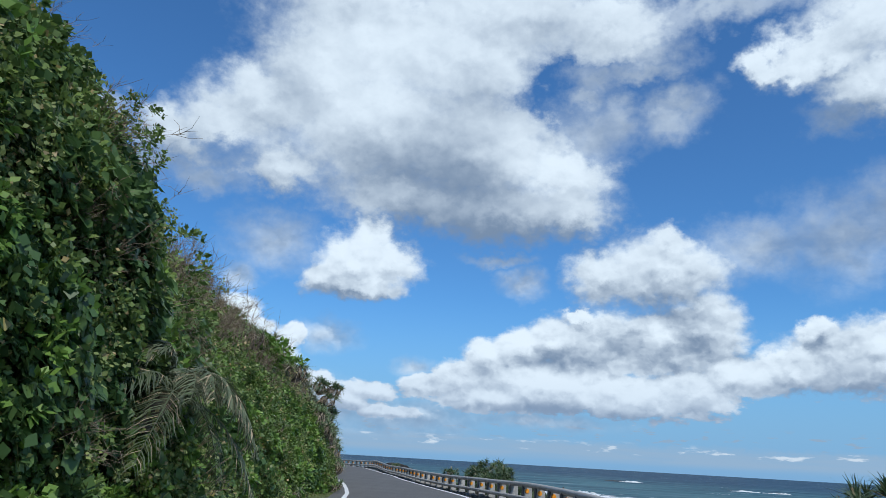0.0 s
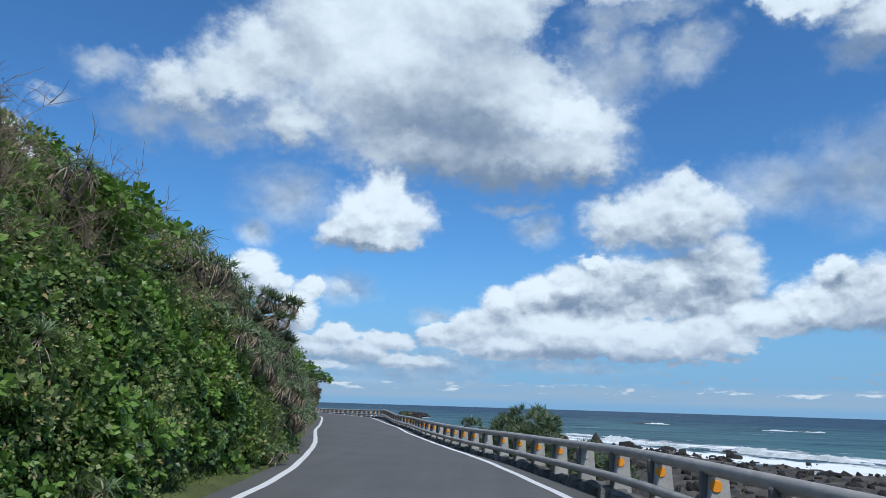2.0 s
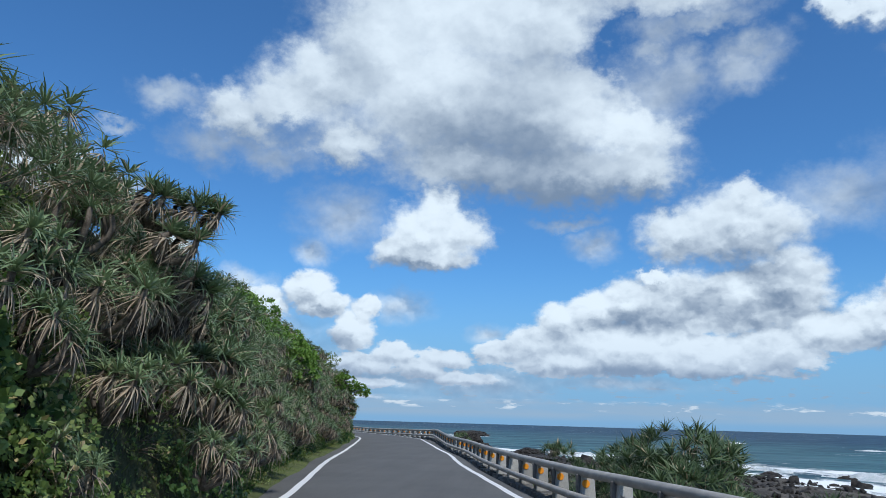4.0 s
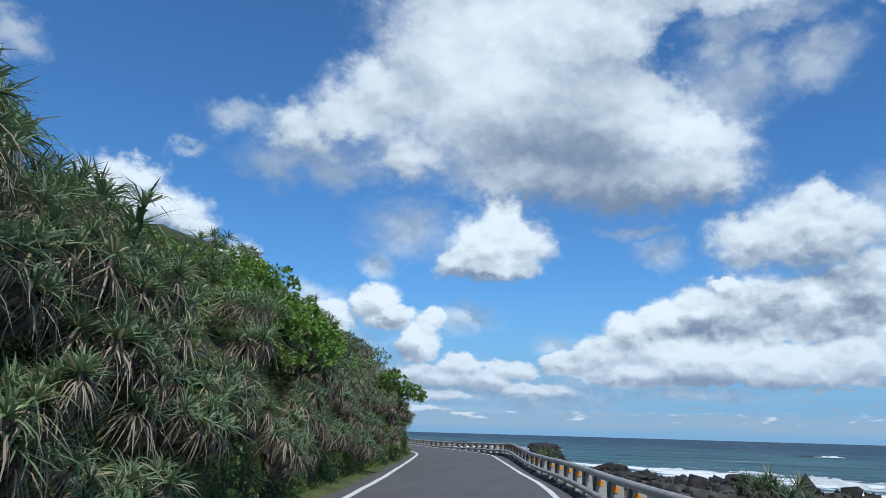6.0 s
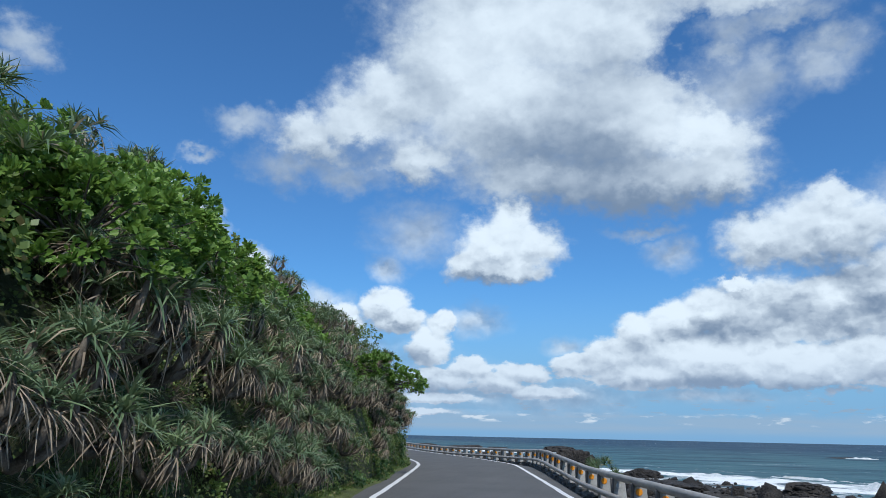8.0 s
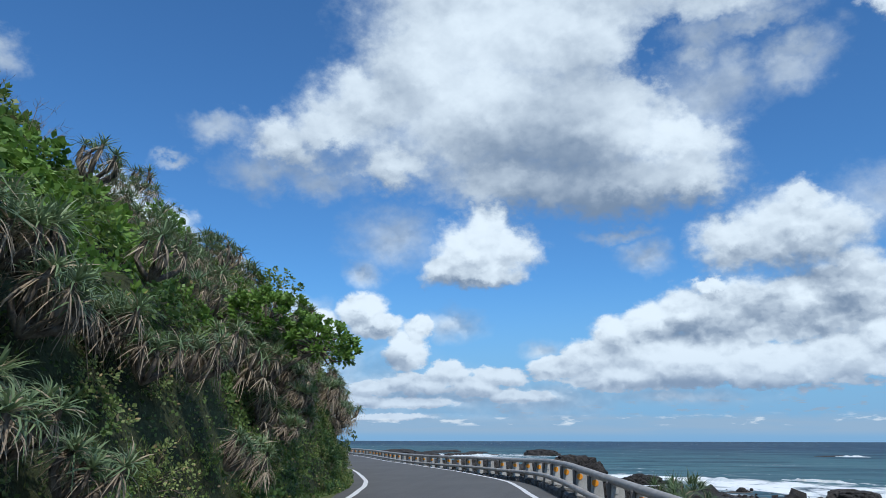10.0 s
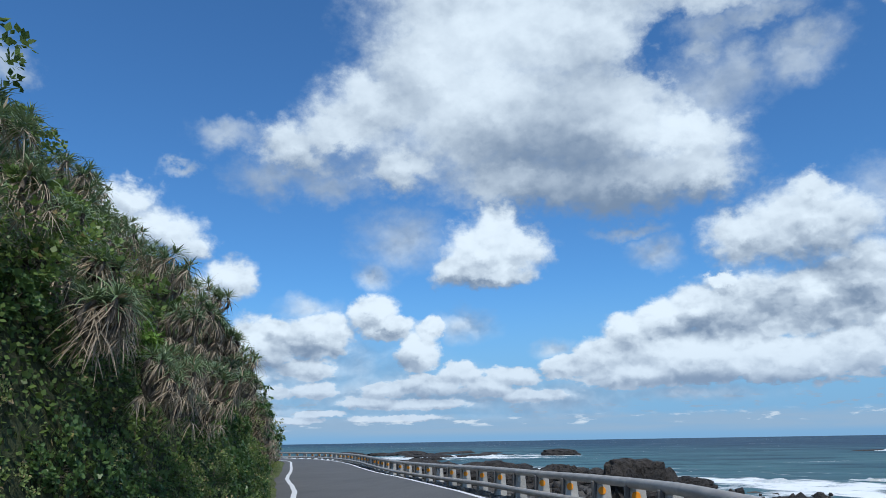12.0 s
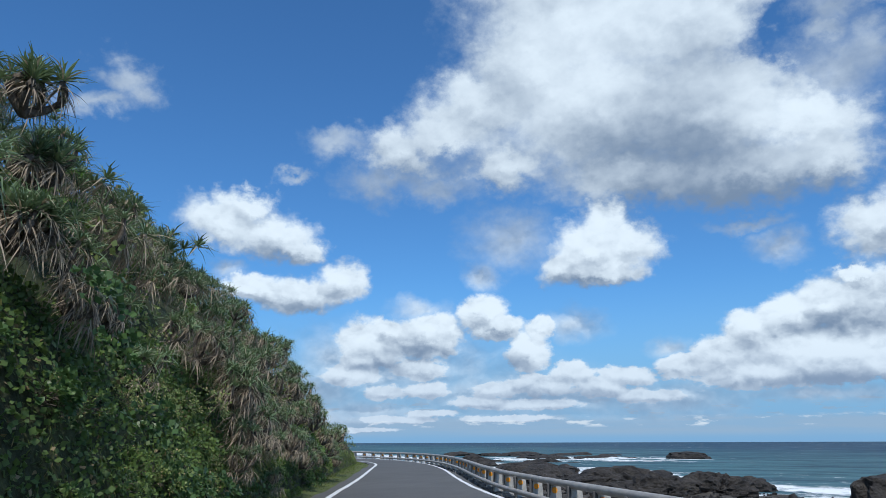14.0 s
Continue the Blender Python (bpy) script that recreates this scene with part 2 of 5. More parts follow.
sun = new("sun", bpy.data.lights.new("sun", "SUN"))
sun.data.energy, sun.data.angle, sun.data.color = 3.1, radians(1.0), (1.0, 0.96, 0.9)
sun_way = Vector((math.sin(SUN_AZ) * math.cos(SUN_EL), math.cos(SUN_AZ) * math.cos(SUN_EL), math.sin(SUN_EL)))
sun.matrix_basis = look((0, -60, 120), Vector((0, -60, 120)) - sun_way)

# ---- materials ----


def material(name, rough=0.8, metal=0.0, spec=0.5):
    mat = bpy.data.materials.new(name)
    mat.use_nodes = True
    bsdf = mat.node_tree.nodes["Principled BSDF"]
    bsdf.inputs["Roughness"].default_value = rough
    bsdf.inputs["Metallic"].default_value = metal
    bsdf.inputs["Specular IOR Level"].default_value = spec
    return mat, Net(mat.node_tree), bsdf


def bump(n, bsdf, value, strength, distance):
    b = n.add("ShaderNodeBump")
    b.inputs["Strength"].default_value, b.inputs["Distance"].default_value = strength, distance
    n.put(b.inputs["Height"], value)
    n.put(bsdf.inputs["Normal"], b.outputs[0])


def spotted(name, dark, light, scale, rough=0.85, grain=30.0, relief=0.4, depth=0.02, spec=0.4, piece=0.0):
    """Two colours in patches, finer grain over them, and fine relief; piece: how far single pieces differ."""
    mat, n, bsdf = material(name, rough, 0.0, spec)
    at = n.add("ShaderNodeNewGeometry").outputs["Position"]
    patches = n.noise(at, scale, 5.0, 0.6)
    fine_grain = n.noise(at, grain, 4.0, 0.65)
    fac = n.step(n.m("ADD", n.m("MULTIPLY", patches, 0.65), n.m("MULTIPLY", fine_grain, 0.35)), 0.34, 0.66)
    col = n.mix(fac, dark, light)
    if piece:
        rnd = n.add("ShaderNodeObjectInfo").outputs["Random"]
        val = n.m("ADD", 1.0 - piece, n.m("MULTIPLY", rnd, 2 * piece))
        hsv = n.add("ShaderNodeHueSaturation")
        n.put(hsv.inputs["Value"], val)
        n.put(hsv.inputs["Color"], col)
        col = hsv.outputs[0]
    n.put(bsdf.inputs["Base Color"], col)
    bump(n, bsdf, n.m("ADD", fine_grain, n.m("MULTIPLY", patches, 0.6)), relief, depth)
    return mat


def leafy(name, young, old, dead=None, share=0.0, rough=0.5, through_light=0.3):
    """Leaves: every leaf and every plant takes its own shade; a share of the leaves is dry."""
    mat, n, bsdf = material(name, rough, 0.0, 0.35)
    island = n.add("ShaderNodeNewGeometry").outputs["Random Per Island"]
    plant = n.add("ShaderNodeObjectInfo").outputs["Random"]
    at = n.add("ShaderNodeNewGeometry").outputs["Position"]
    drift = n.noise(at, 0.5, 3.0, 0.6)
    mixed = n.m("ADD", n.m("MULTIPLY", island, 0.45), n.m("ADD", n.m("MULTIPLY", plant, 0.25), n.m("MULTIPLY", n.step(drift, 0.3, 0.7), 0.3)))
    col = n.mix(mixed, old, young)
    if dead:
        pick = n.m("GREATER_THAN", n.m("FRACT", n.m("MULTIPLY", island, 17.3)), 1.0 - share)
        col = n.mix(pick, col, dead)
    n.put(bsdf.inputs["Base Color"], col)
    glow = n.add("ShaderNodeBsdfTranslucent")
    n.put(glow.inputs["Color"], col)
    both = n.add("ShaderNodeMixShader")
    both.inputs[0].default_value = through_light
    n.put(both.inputs[1], bsdf.outputs[0])
    n.put(both.inputs[2], glow.outputs[0])
    n.put(mat.node_tree.nodes["Material Output"].inputs["Surface"], both.outputs[0])
    return mat


def asphalt_material():
    mat, n, bsdf = material("asphalt", 0.78, 0.0, 0.35)
    at = n.add("ShaderNodeNewGeometry").outputs["Position"]
    chips = n.noise(at, 90.0, 3.0, 0.7)
    blot = n.noise(at, 0.35, 5.0, 0.6)
    streak = n.noise(n.v("MULTIPLY", at, (2.2, 0.12, 1.0)), 1.0, 4.0, 0.6)
    spots = n.step(n.noise(at, 5.5, 3.0, 0.5), 0.70, 0.76)
    fac = n.m("ADD", n.m("MULTIPLY", chips, 0.4), n.m("ADD", n.m("MULTIPLY", blot, 0.35), n.m("MULTIPLY", streak, 0.25)))
    col = n.mix(n.step(fac, 0.3, 0.7), (0.078, 0.079, 0.077), (0.130, 0.130, 0.126))
    col = n.mix(n.m("MULTIPLY", spots, 0.6), col, (0.035, 0.036, 0.040))
    n.put(bsdf.inputs["Base Color"], col)
    bump(n, bsdf, chips, 0.35, 0.006)
    return mat


def paint_material(name, col, worn, amount):
    mat, n, bsdf = material(name, 0.6)
    at = n.add("ShaderNodeNewGeometry").outputs["Position"]
    wear = n.m("ADD", n.m("MULTIPLY", n.noise(at, 40.0, 4.0, 0.7), 0.6), n.m("MULTIPLY", n.noise(at, 1.3, 4.0, 0.6), 0.4))
    n.put(bsdf.inputs["Base Color"], n.mix(n.step(wear, amount, amount + 0.12), col, worn))
    bump(n, bsdf, wear, 0.2, 0.004)
    return mat


def sea_material():
    mat, n, bsdf = material("sea_water", 0.16, 0.0, 0.16)
    at = n.add("ShaderNodeNewGeometry").outputs["Position"]
    sep = n.add("ShaderNodeSeparateXYZ")
    n.put(sep.inputs[0], at)
    # distance offshore, measured square to the general run of the coast
    off_coast = n.m("ADD", n.m("MULTIPLY", n.m("SUBTRACT", sep.outputs[0], 25.0), 0.80), n.m("MULTIPLY", n.m("SUBTRACT", sep.outputs[1], 138.0), 0.60))
    bend = n.m("MULTIPLY", n.m("SUBTRACT", n.noise(at, 0.018, 3.0, 0.5), 0.5), 50.0)
    shore_way = n.m("ADD", off_coast, bend)
    deep = n.step(shore_way, 20.0, 420.0)
    ruffle = n.noise(n.v("MULTIPLY", at, (0.45, 1.0, 1.0)), 0.05, 5.0, 0.6)
    col = n.mix(deep, (0.060, 0.160, 0.180), (0.024, 0.066, 0.118))
    col = n.mix(n.step(ruffle, 0.35, 0.7, 0.0, 0.55), col, (0.014, 0.042, 0.080))
    # bright and shaded sides of chop and swell, put into the water's colour
    chop = n.noise(n.v("MULTIPLY", at, (0.4, 1.0, 1.0)), 0.5, 7.0, 0.7)
    col = n.mix(n.step(chop, 0.5, 0.68, 0.0, 0.5), col, (0.070, 0.150, 0.190))
    col = n.mix(n.step(chop, 0.5, 0.34, 0.0, 0.6), col, (0.010, 0.034, 0.062))
    swell = n.noise(n.v("MULTIPLY", at, (0.3, 1.0, 1.0)), 0.11, 4.0, 0.6)
    col = n.mix(n.step(swell, 0.52, 0.66, 0.0, 0.55), col, (0.085, 0.170, 0.205))
    col = n.mix(n.step(swell, 0.48, 0.36, 0.0, 0.6), col, (0.010, 0.034, 0.066))
    # surf: broken white water near the rocks, and scattered caps outside
    torn = n.noise(n.v("MULTIPLY", at, (1.0, 0.55, 1.0)), 0.22, 7.0, 0.68, False, 0.6)
    near = n.step(shore_way, 52.0, 0.0)
    reef = n.v("LENGTH", n.v("MULTIPLY_ADD", at, (1 / 62.0, 1 / 60.0, 0.0), (55.0 / 62.0, -345.0 / 60.0, 0.0)))
    near = n.m("MAXIMUM", near, n.step(reef, 1.1, 0.35, 0.0, 0.8))
    lines = n.noise(n.v("ADD", n.v("MULTIPLY", at, (0.012, 0.012, 0.0)), (0, 0, 0)), 1.0, 2.0, 0.5)
    rolls = n.m("SINE", n.m("ADD", n.m("MULTIPLY", shore_way, 0.26), n.m("MULTIPLY", lines, 9.0)))
    surf = n.m("ADD", n.m("ADD", n.m("MULTIPLY", near, 0.34), n.m("MULTIPLY", rolls, n.m("MULTIPLY", near, 0.12))), n.m("MULTIPLY", torn, 0.95))
    foam = n.step(surf, 0.66, 0.86)
    caps = n.step(n.noise(n.v("MULTIPLY", at, (0.35, 1.0, 1.0)), 0.11, 6.0, 0.74), 0.64, 0.71)
    foam = n.m("MAXIMUM", foam, n.m("MULTIPLY", caps, 0.7))
    body = n.add("ShaderNodeBsdfDiffuse")
    n.put(body.inputs["Color"], n.mix(foam, col, (0.80, 0.84, 0.85)))
    shine = n.add("ShaderNodeBsdfGlossy")
    shine.inputs["Roughness"].default_value = 0.25
    water = n.add("ShaderNodeMixShader")
    n.put(water.inputs[0], n.m("MULTIPLY", n.m("SUBTRACT", 1.0, foam), 0.13))
    n.put(water.inputs[1], body.outputs[0])
    n.put(water.inputs[2], shine.outputs[0])
    n.put(mat.node_tree.nodes["Material Output"].inputs["Surface"], water.outputs[0])
    waves = n.m("ADD", n.m("MULTIPLY", n.noise(n.v("MULTIPLY", at, (0.6, 1.0, 1.0)), 0.13, 6.0, 0.62), 1.0), n.m("MULTIPLY", foam, 0.12))
    bump(n, body, waves, 1.0, 1.6)
    bump(n, shine, waves, 1.0, 1.6)
    return mat


def rail_material():
    mat, n, bsdf = material("rail_paint", 0.5, 0.0, 0.4)
    at = n.add("ShaderNodeNewGeometry").outputs["Position"]
    dirt = n.noise(n.v("MULTIPLY", at, (1, 1, 3)), 2.2, 6.0, 0.65)
    speck = n.noise(at, 45.0, 3.0, 0.6)
    col = n.mix(n.step(dirt, 0.35, 0.7), (0.29, 0.28, 0.26), (0.42, 0.40, 0.37))
    col = n.mix(n.m("MULTIPLY", n.step(speck, 0.66, 0.72), 0.5), col, (0.11, 0.075, 0.05))
    n.put(bsdf.inputs["Base Color"], col)
    bump(n, bsdf, speck, 0.1, 0.003)
    return mat


ASPHALT = asphalt_material()
LINE = paint_material("road_paint", (0.72, 0.73, 0.73), (0.28, 0.28, 0.28), 0.60)
SEA = sea_material()
RAIL = rail_material()
BRACKET = spotted("bracket_paint", (0.10, 0.10, 0.10), (0.16, 0.155, 0.15), 3.0, 0.6)
CONCRETE = spotted("post_concrete", (0.30, 0.30, 0.285), (0.46, 0.455, 0.43), 2.0, 0.85, 35.0, 0.3, 0.01, piece=0.1)
AMBER = paint_material("amber_reflector", (0.85, 0.30, 0.012), (0.62, 0.22, 0.02), 0.62)
DULL = paint_material("dull_reflector", (0.42, 0.42, 0.40), (0.3, 0.3, 0.29), 0.55)
KERB = spotted("kerb_stone", (0.055, 0.055, 0.052), (0.17, 0.165, 0.155), 1.6, 0.9, 18.0, 0.9, 0.05, piece=0.25)
ROCK = spotted("sea_rock", (0.011, 0.0105, 0.0105), (0.062, 0.055, 0.049), 0.9, 0.8, 6.0, 1.0, 0.25, piece=0.2)
BEACH = spotted("rocky_beach", (0.024, 0.022, 0.020), (0.120, 0.108, 0.092), 0.5, 0.9, 5.0, 1.0, 0.15)
SOIL = spotted("bank_soil", (0.018, 0.024, 0.010), (0.062, 0.078, 0.030), 0.8, 0.95, 12.0, 0.8, 0.08)
VERGE = spotted("mossy_verge", (0.050, 0.062, 0.020), (0.120, 0.150, 0.042), 0.9, 0.95, 25.0, 0.8, 0.03)
OLD_WALL = spotted("weathered_wall", (0.020, 0.020, 0.017), (0.16, 0.155, 0.14), 2.6, 0.9, 11.0, 0.8, 0.04)
BARK = spotted("bark", (0.060, 0.048, 0.038), (0.19, 0.165, 0.135), 6.0, 0.9, 40.0, 0.7, 0.02)
TWIG = spotted("dry_twig", (0.14, 0.105, 0.075), (0.30, 0.245, 0.18), 5.0, 0.9, 40.0, 0.3, 0.01)
STRAP = leafy("strap_leaf", (0.260, 0.350, 0.170), (0.078, 0.135, 0.072), (0.42, 0.35, 0.24), 0.07, 0.42, 0.22)
SEA_STRAP = leafy("seaside_strap_leaf", (0.130, 0.195, 0.085), (0.040, 0.075, 0.036), (0.36, 0.30, 0.19), 0.04, 0.45, 0.2)
DEAD = leafy("dead_strap_leaf", (0.52, 0.44, 0.325), (0.18, 0.135, 0.098), None, 0.0, 0.8, 0.15)
LEAF_MID = leafy("shrub_leaf", (0.225, 0.320, 0.080), (0.060, 0.118, 0.040), (0.408, 0.326, 0.143), 0.03, 0.45, 0.3)
LEAF_BRIGHT = leafy("bright_leaf", (0.235, 0.385, 0.075), (0.066, 0.155, 0.035), None, 0.0, 0.42, 0.3)
LEAF_OLIVE = leafy("olive_leaf", (0.320, 0.385, 0.130), (0.095, 0.150, 0.055), (0.461, 0.365, 0.192), 0.10, 0.55, 0.3)
LEAF_BROAD = leafy("broad_leaf", (0.140, 0.235, 0.070), (0.042, 0.098, 0.036), (0.36, 0.32, 0.120), 0.01, 0.4, 0.3)
CREEPER = leafy("creeper_leaf", (0.16, 0.24, 0.060), (0.050, 0.098, 0.032), (0.28, 0.22, 0.12), 0.05, 0.5, 0.3)
GRASS = leafy("grass_blade", (0.20, 0.26, 0.060), (0.060, 0.105, 0.024), (0.30, 0.25, 0.13), 0.12, 0.6, 0.35)
FROND = leafy("palm_frond", (0.190, 0.225, 0.130), (0.070, 0.098, 0.055), (0.40, 0.33, 0.22), 0.16, 0.45, 0.2)
BLOSSOM = spotted("white_blossom", (0.6, 0.6, 0.55), (0.8, 0.8, 0.76), 8.0)

# ---- ways of building ----
rng = np.random.default_rng(11)


def quads_mesh(name, verts, quads, mat, smooth=False):
    """A mesh from arrays of corners and four-sided faces."""
    verts, quads = np.asarray(verts, np.float32).reshape(-1, 3), np.asarray(quads, np.int32).reshape(-1, 4)
    me = bpy.data.meshes.new(name)
    me.vertices.add(len(verts))
    me.vertices.foreach_set("co", verts.ravel())
    me.loops.add(quads.size)
    me.loops.foreach_set("vertex_index", quads.ravel())
    me.polygons.add(len(quads))
    me.polygons.foreach_set("loop_start", np.arange(0, quads.size, 4, dtype=np.int32))
    me.update(calc_edges=True)
    me.materials.append(mat)
    if smooth:
        me.polygons.foreach_set("use_smooth", np.ones(len(quads), bool))
    return me


def grid_mesh(name, pts, mat, smooth=True):
    """A sheet through a grid of points (rows, columns, 3)."""
    r, c = pts.shape[:2]
    i = np.arange(r * c).reshape(r, c)
    q = np.stack([i[:-1, :-1], i[1:, :-1], i[1:, 1:], i[:-1, 1:]], -1).reshape(-1, 4)
    return quads_mesh(name, pts.reshape(-1, 3), q, mat, smooth)


def part(name, me, parent, label=""):
    ob = new(name, me)
    ob.parent = parent
    return tagged(ob, label)


def bm_mesh(name, bm, mat, smooth=False):
    me = bpy.data.meshes.new(name)
    bm.to_mesh(me)
    bm.free()
    me.materials.append(mat)
    if smooth:
        me.polygons.foreach_set("use_smooth", np.ones(len(me.polygons), bool))
    return me


def glide(points, step=1.0):
    """A smooth line through plan points, in even steps."""
    p = np.array(points, float)
    p = np.vstack([2 * p[0] - p[1], p, 2 * p[-1] - p[-2]])
    out = []
    for a, b, c, d in zip(p[:-3], p[1:-2], p[2:-1], p[3:]):
        t = np.linspace(0, 1, 24, endpoint=False)[:, None]
        out.append(0.5 * (2 * b + (c - a) * t + (2 * a - 5 * b + 4 * c - d) * t ** 2 + (3 * b - a - 3 * c + d) * t ** 3))
    out = np.vstack(out + [p[-2:-1]])
    s = np.concatenate([[0], np.cumsum(np.linalg.norm(np.diff(out, axis=0), axis=1))])
    n = max(2, int(s[-1] / step) + 1)
    even = np.linspace(0, s[-1], n)
    line = np.stack([np.interp(even, s, out[:, 0]), np.interp(even, s, out[:, 1])], 1)
    for _ in range(6):
        line[1:-1] = (line[:-2] + 2 * line[1:-1] + line[2:]) / 4
    return line


def rights(line):
    """Unit vectors to the right of a plan line."""
    t = np.gradient(line, axis=0)
    t /= np.linalg.norm(t, axis=1)[:, None]
    return np.stack([t[:, 1], -t[:, 0]], 1)


def ribbon(name, line, cols, mat, smooth=True):
    """A sheet along a plan line; cols: (offset to the right, height) pairs or (offsets, heights) along it."""
    n = rights(line)
    grid = []
    for off, z in cols:
        off, z = np.broadcast_to(off, len(line)), np.broadcast_to(z, len(line))
        grid.append(np.column_stack([line + n * off[:, None], z]))
    return grid_mesh(name, np.stack(grid, 1)[:, ::-1], mat, smooth)


def tube(path, radius, sides=10):
    """Corners and faces of a pipe along points in space; radius may vary."""
    path = np.asarray(path, float)
    radius = np.broadcast_to(radius, len(path))
    t = np.gradient(path, axis=0)
    t /= np.linalg.norm(t, axis=1)[:, None] + 1e-9
    side = np.cross(t, np.where(np.abs(t[:, 2:]) > 0.9, (1.0, 0, 0), (0, 0, 1.0)))
    side /= np.linalg.norm(side, axis=1)[:, None] + 1e-9
    up = np.cross(side, t)
    a = np.linspace(0, 2 * np.pi, sides, endpoint=False)
    ring = path[:, None] + radius[:, None, None] * (np.cos(a)[None, :, None] * side[:, None] + np.sin(a)[None, :, None] * up[:, None])
    i = np.arange(len(path) * sides).reshape(len(path), sides)
    j = np.roll(i, -1, 1)
    q = np.stack([i[:-1], j[:-1], j[1:], i[1:]], -1).reshape(-1, 4)
    return ring.reshape(-1, 3), q


def joined(pieces):
    """One pair of arrays from several (corners, faces) pairs."""
    vs, qs, n = [], [], 0
    for v, q in pieces:
        vs.append(v)
        qs.append(np.asarray(q) + n)
        n += len(v)
    return np.vstack(vs), np.vstack(qs)


def unit(v):
    return v / (np.linalg.norm(v, axis=-1, keepdims=True) + 1e-9)


def strap_leaves(base, way, length, width, droop, rnd, segs=4, fold=True):
    """Long folded leaves: they leave their base along way and arch over under their weight."""
    n = len(base)
    t = np.linspace(0, 1, segs + 1)
    side = unit(np.cross(way, np.broadcast_to((0, 0, 1.0), way.shape)) + 1e-4)
    twist = rnd.normal(0, 0.25, (n, 1))
    side = unit(side + twist * np.cross(side, way))
    bow = rnd.normal(0, 0.16 if fold else 0.26, n)
    pts, wid = [], []
    for k in t:
        p = base + way * (length * k)[:, None]
        p = p + np.stack([np.zeros(n), np.zeros(n), -droop * length * k ** 2.2], 1) + side * (bow * length * k * k)[:, None]
        pts.append(p)
        wid.append(width * (0.8 + 0.5 * k) * (1 - k ** 2.4) + 0.002)
    v = []
    if not fold:
        v = np.stack([p + side * w[:, None] * sg for p, w in zip(pts, wid) for sg in (-1.0, 1.0)], 1)
        q = np.array([[2 * k, 2 * k + 1, 2 * k + 3, 2 * k + 2] for k in range(segs)])[None] + (np.arange(n) * v.shape[1])[:, None, None]
        return v.reshape(-1, 3), q.reshape(-1, 4)
    for p, w in zip(pts, wid):
        up = np.cross(side, way)
        v += [p - side * w[:, None] + up * 0.35 * w[:, None], p, p + side * w[:, None] + up * 0.35 * w[:, None]]
    v = np.stack(v, 1)
    q = []
    for k in range(segs):
        a = 3 * k
        q += [[a, a + 1, a + 4, a + 3], [a + 1, a + 2, a + 5, a + 4]]
    q = np.array(q)[None] + (np.arange(n) * v.shape[1])[:, None, None]
    return v.reshape(-1, 3), q.reshape(-1, 4)


def flat_leaves(base, way, face, length, width):
    """Short pointed leaves, folded a little along the middle."""
    n = len(base)
    side = unit(np.cross(way, face))
    face = np.cross(side, way)
    L, W = length[:, None], width[:, None]
    v = np.stack([base, base + way * L * 0.35 - side * W + face * W * 0.3, base + way * L * 0.85 - side * W * 0.6 + face * W * 0.15, base + way * L - face * L * 0.12,
                  base + way * L * 0.85 + side * W * 0.6 + face * W * 0.15, base + way * L * 0.35 + side * W + face * W * 0.3], 1)
    q = np.array([[0, 1, 2, 3], [0, 3, 4, 5]])[None] + (np.arange(n) * 6)[:, None, None]
    return v.reshape(-1, 3), q.reshape(-1, 4)


def sphere_ways(n, rnd, low=-1.0):
    z = rnd.uniform(low, 1, n)
    a = rnd.uniform(0, 2 * np.pi, n)
    r = np.sqrt(1 - z ** 2)
    return np.stack([r * np.cos(a), r * np.sin(a), z], 1)


def lumpy(x, y, size, seed=0.0):
    """Smooth unevenness in plan, about -1 to 1."""
    a = np.sin(x / size * 2.1 + seed) * np.cos(y / size * 1.7 - seed * 1.3)
    b = np.sin((x * 0.8 + y * 0.6) / size * 3.9 + seed * 2.1) * np.cos((y * 0.8 - x * 0.6) / size * 4.3 + 1.0)
    c = np.sin((x * 0.5 - y * 0.9) / size * 8.7 + seed) * np.cos((y * 0.6 + x * 0.8) / size * 9.1 + 2.0)
    return 0.55 * a + 0.3 * b + 0.15 * c


# ---- the plan ----
LEFT_LINE = glide([(-2.6, -40), (-2.7, -10), (-3.0, 8), (-3.3, 21.3), (-3.6, 29), (-4.45, 35.5), (-5.4, 41.5), (-6.6, 47.5), (-8.0, 54.5),
                   (-9.5, 63.5), (-10.5, 68.9), (-11.6, 75), (-14.3, 89), (-15.7, 94), (-16.8, 97), (-18.6, 102), (-21.3, 108), (-23.2, 112),
                   (-26.8, 121), (-31.9, 133), (-36.8, 144), (-42.5, 151.5), (-52, 158), (-66, 163)])
RIGHT_LINE = glide([(2.9, -40), (2.8, -10), (2.6, 8), (2.4, 22.8), (2.0, 27.6), (1.35, 32), (0.75, 36), (-0.6, 42.3), (-2.1, 50.3), (-3.0, 55.1),
                    (-4.2, 63.3), (-5.4, 69.4), (-6.5, 75.6), (-8.4, 86), (-9.9, 94), (-11.3, 97.6), (-13, 102), (-15, 106.3), (-18.4, 113.5),
                    (-20.5, 117.6), (-23.8, 125), (-28.2, 135.2), (-33.5, 145.5), (-40, 154.5), (-51, 163.5), (-66, 170)])
SEA_Z = -4.5


def kerb_z(y):
    """How far the outer edge of the road lies above or below its middle."""
    return np.interp(y, [19, 27, 33, 37, 42, 48, 58, 75, 82, 86, 90, 94, 98, 104, 108, 113, 118, 140],
                     [0, -0.03, -0.12, -0.16, -0.22, -0.25, -0.24, -0.25, -0.1, 0, 0, -0.09, -0.16, -0.22, -0.28, -0.34, -0.36, -0.3])


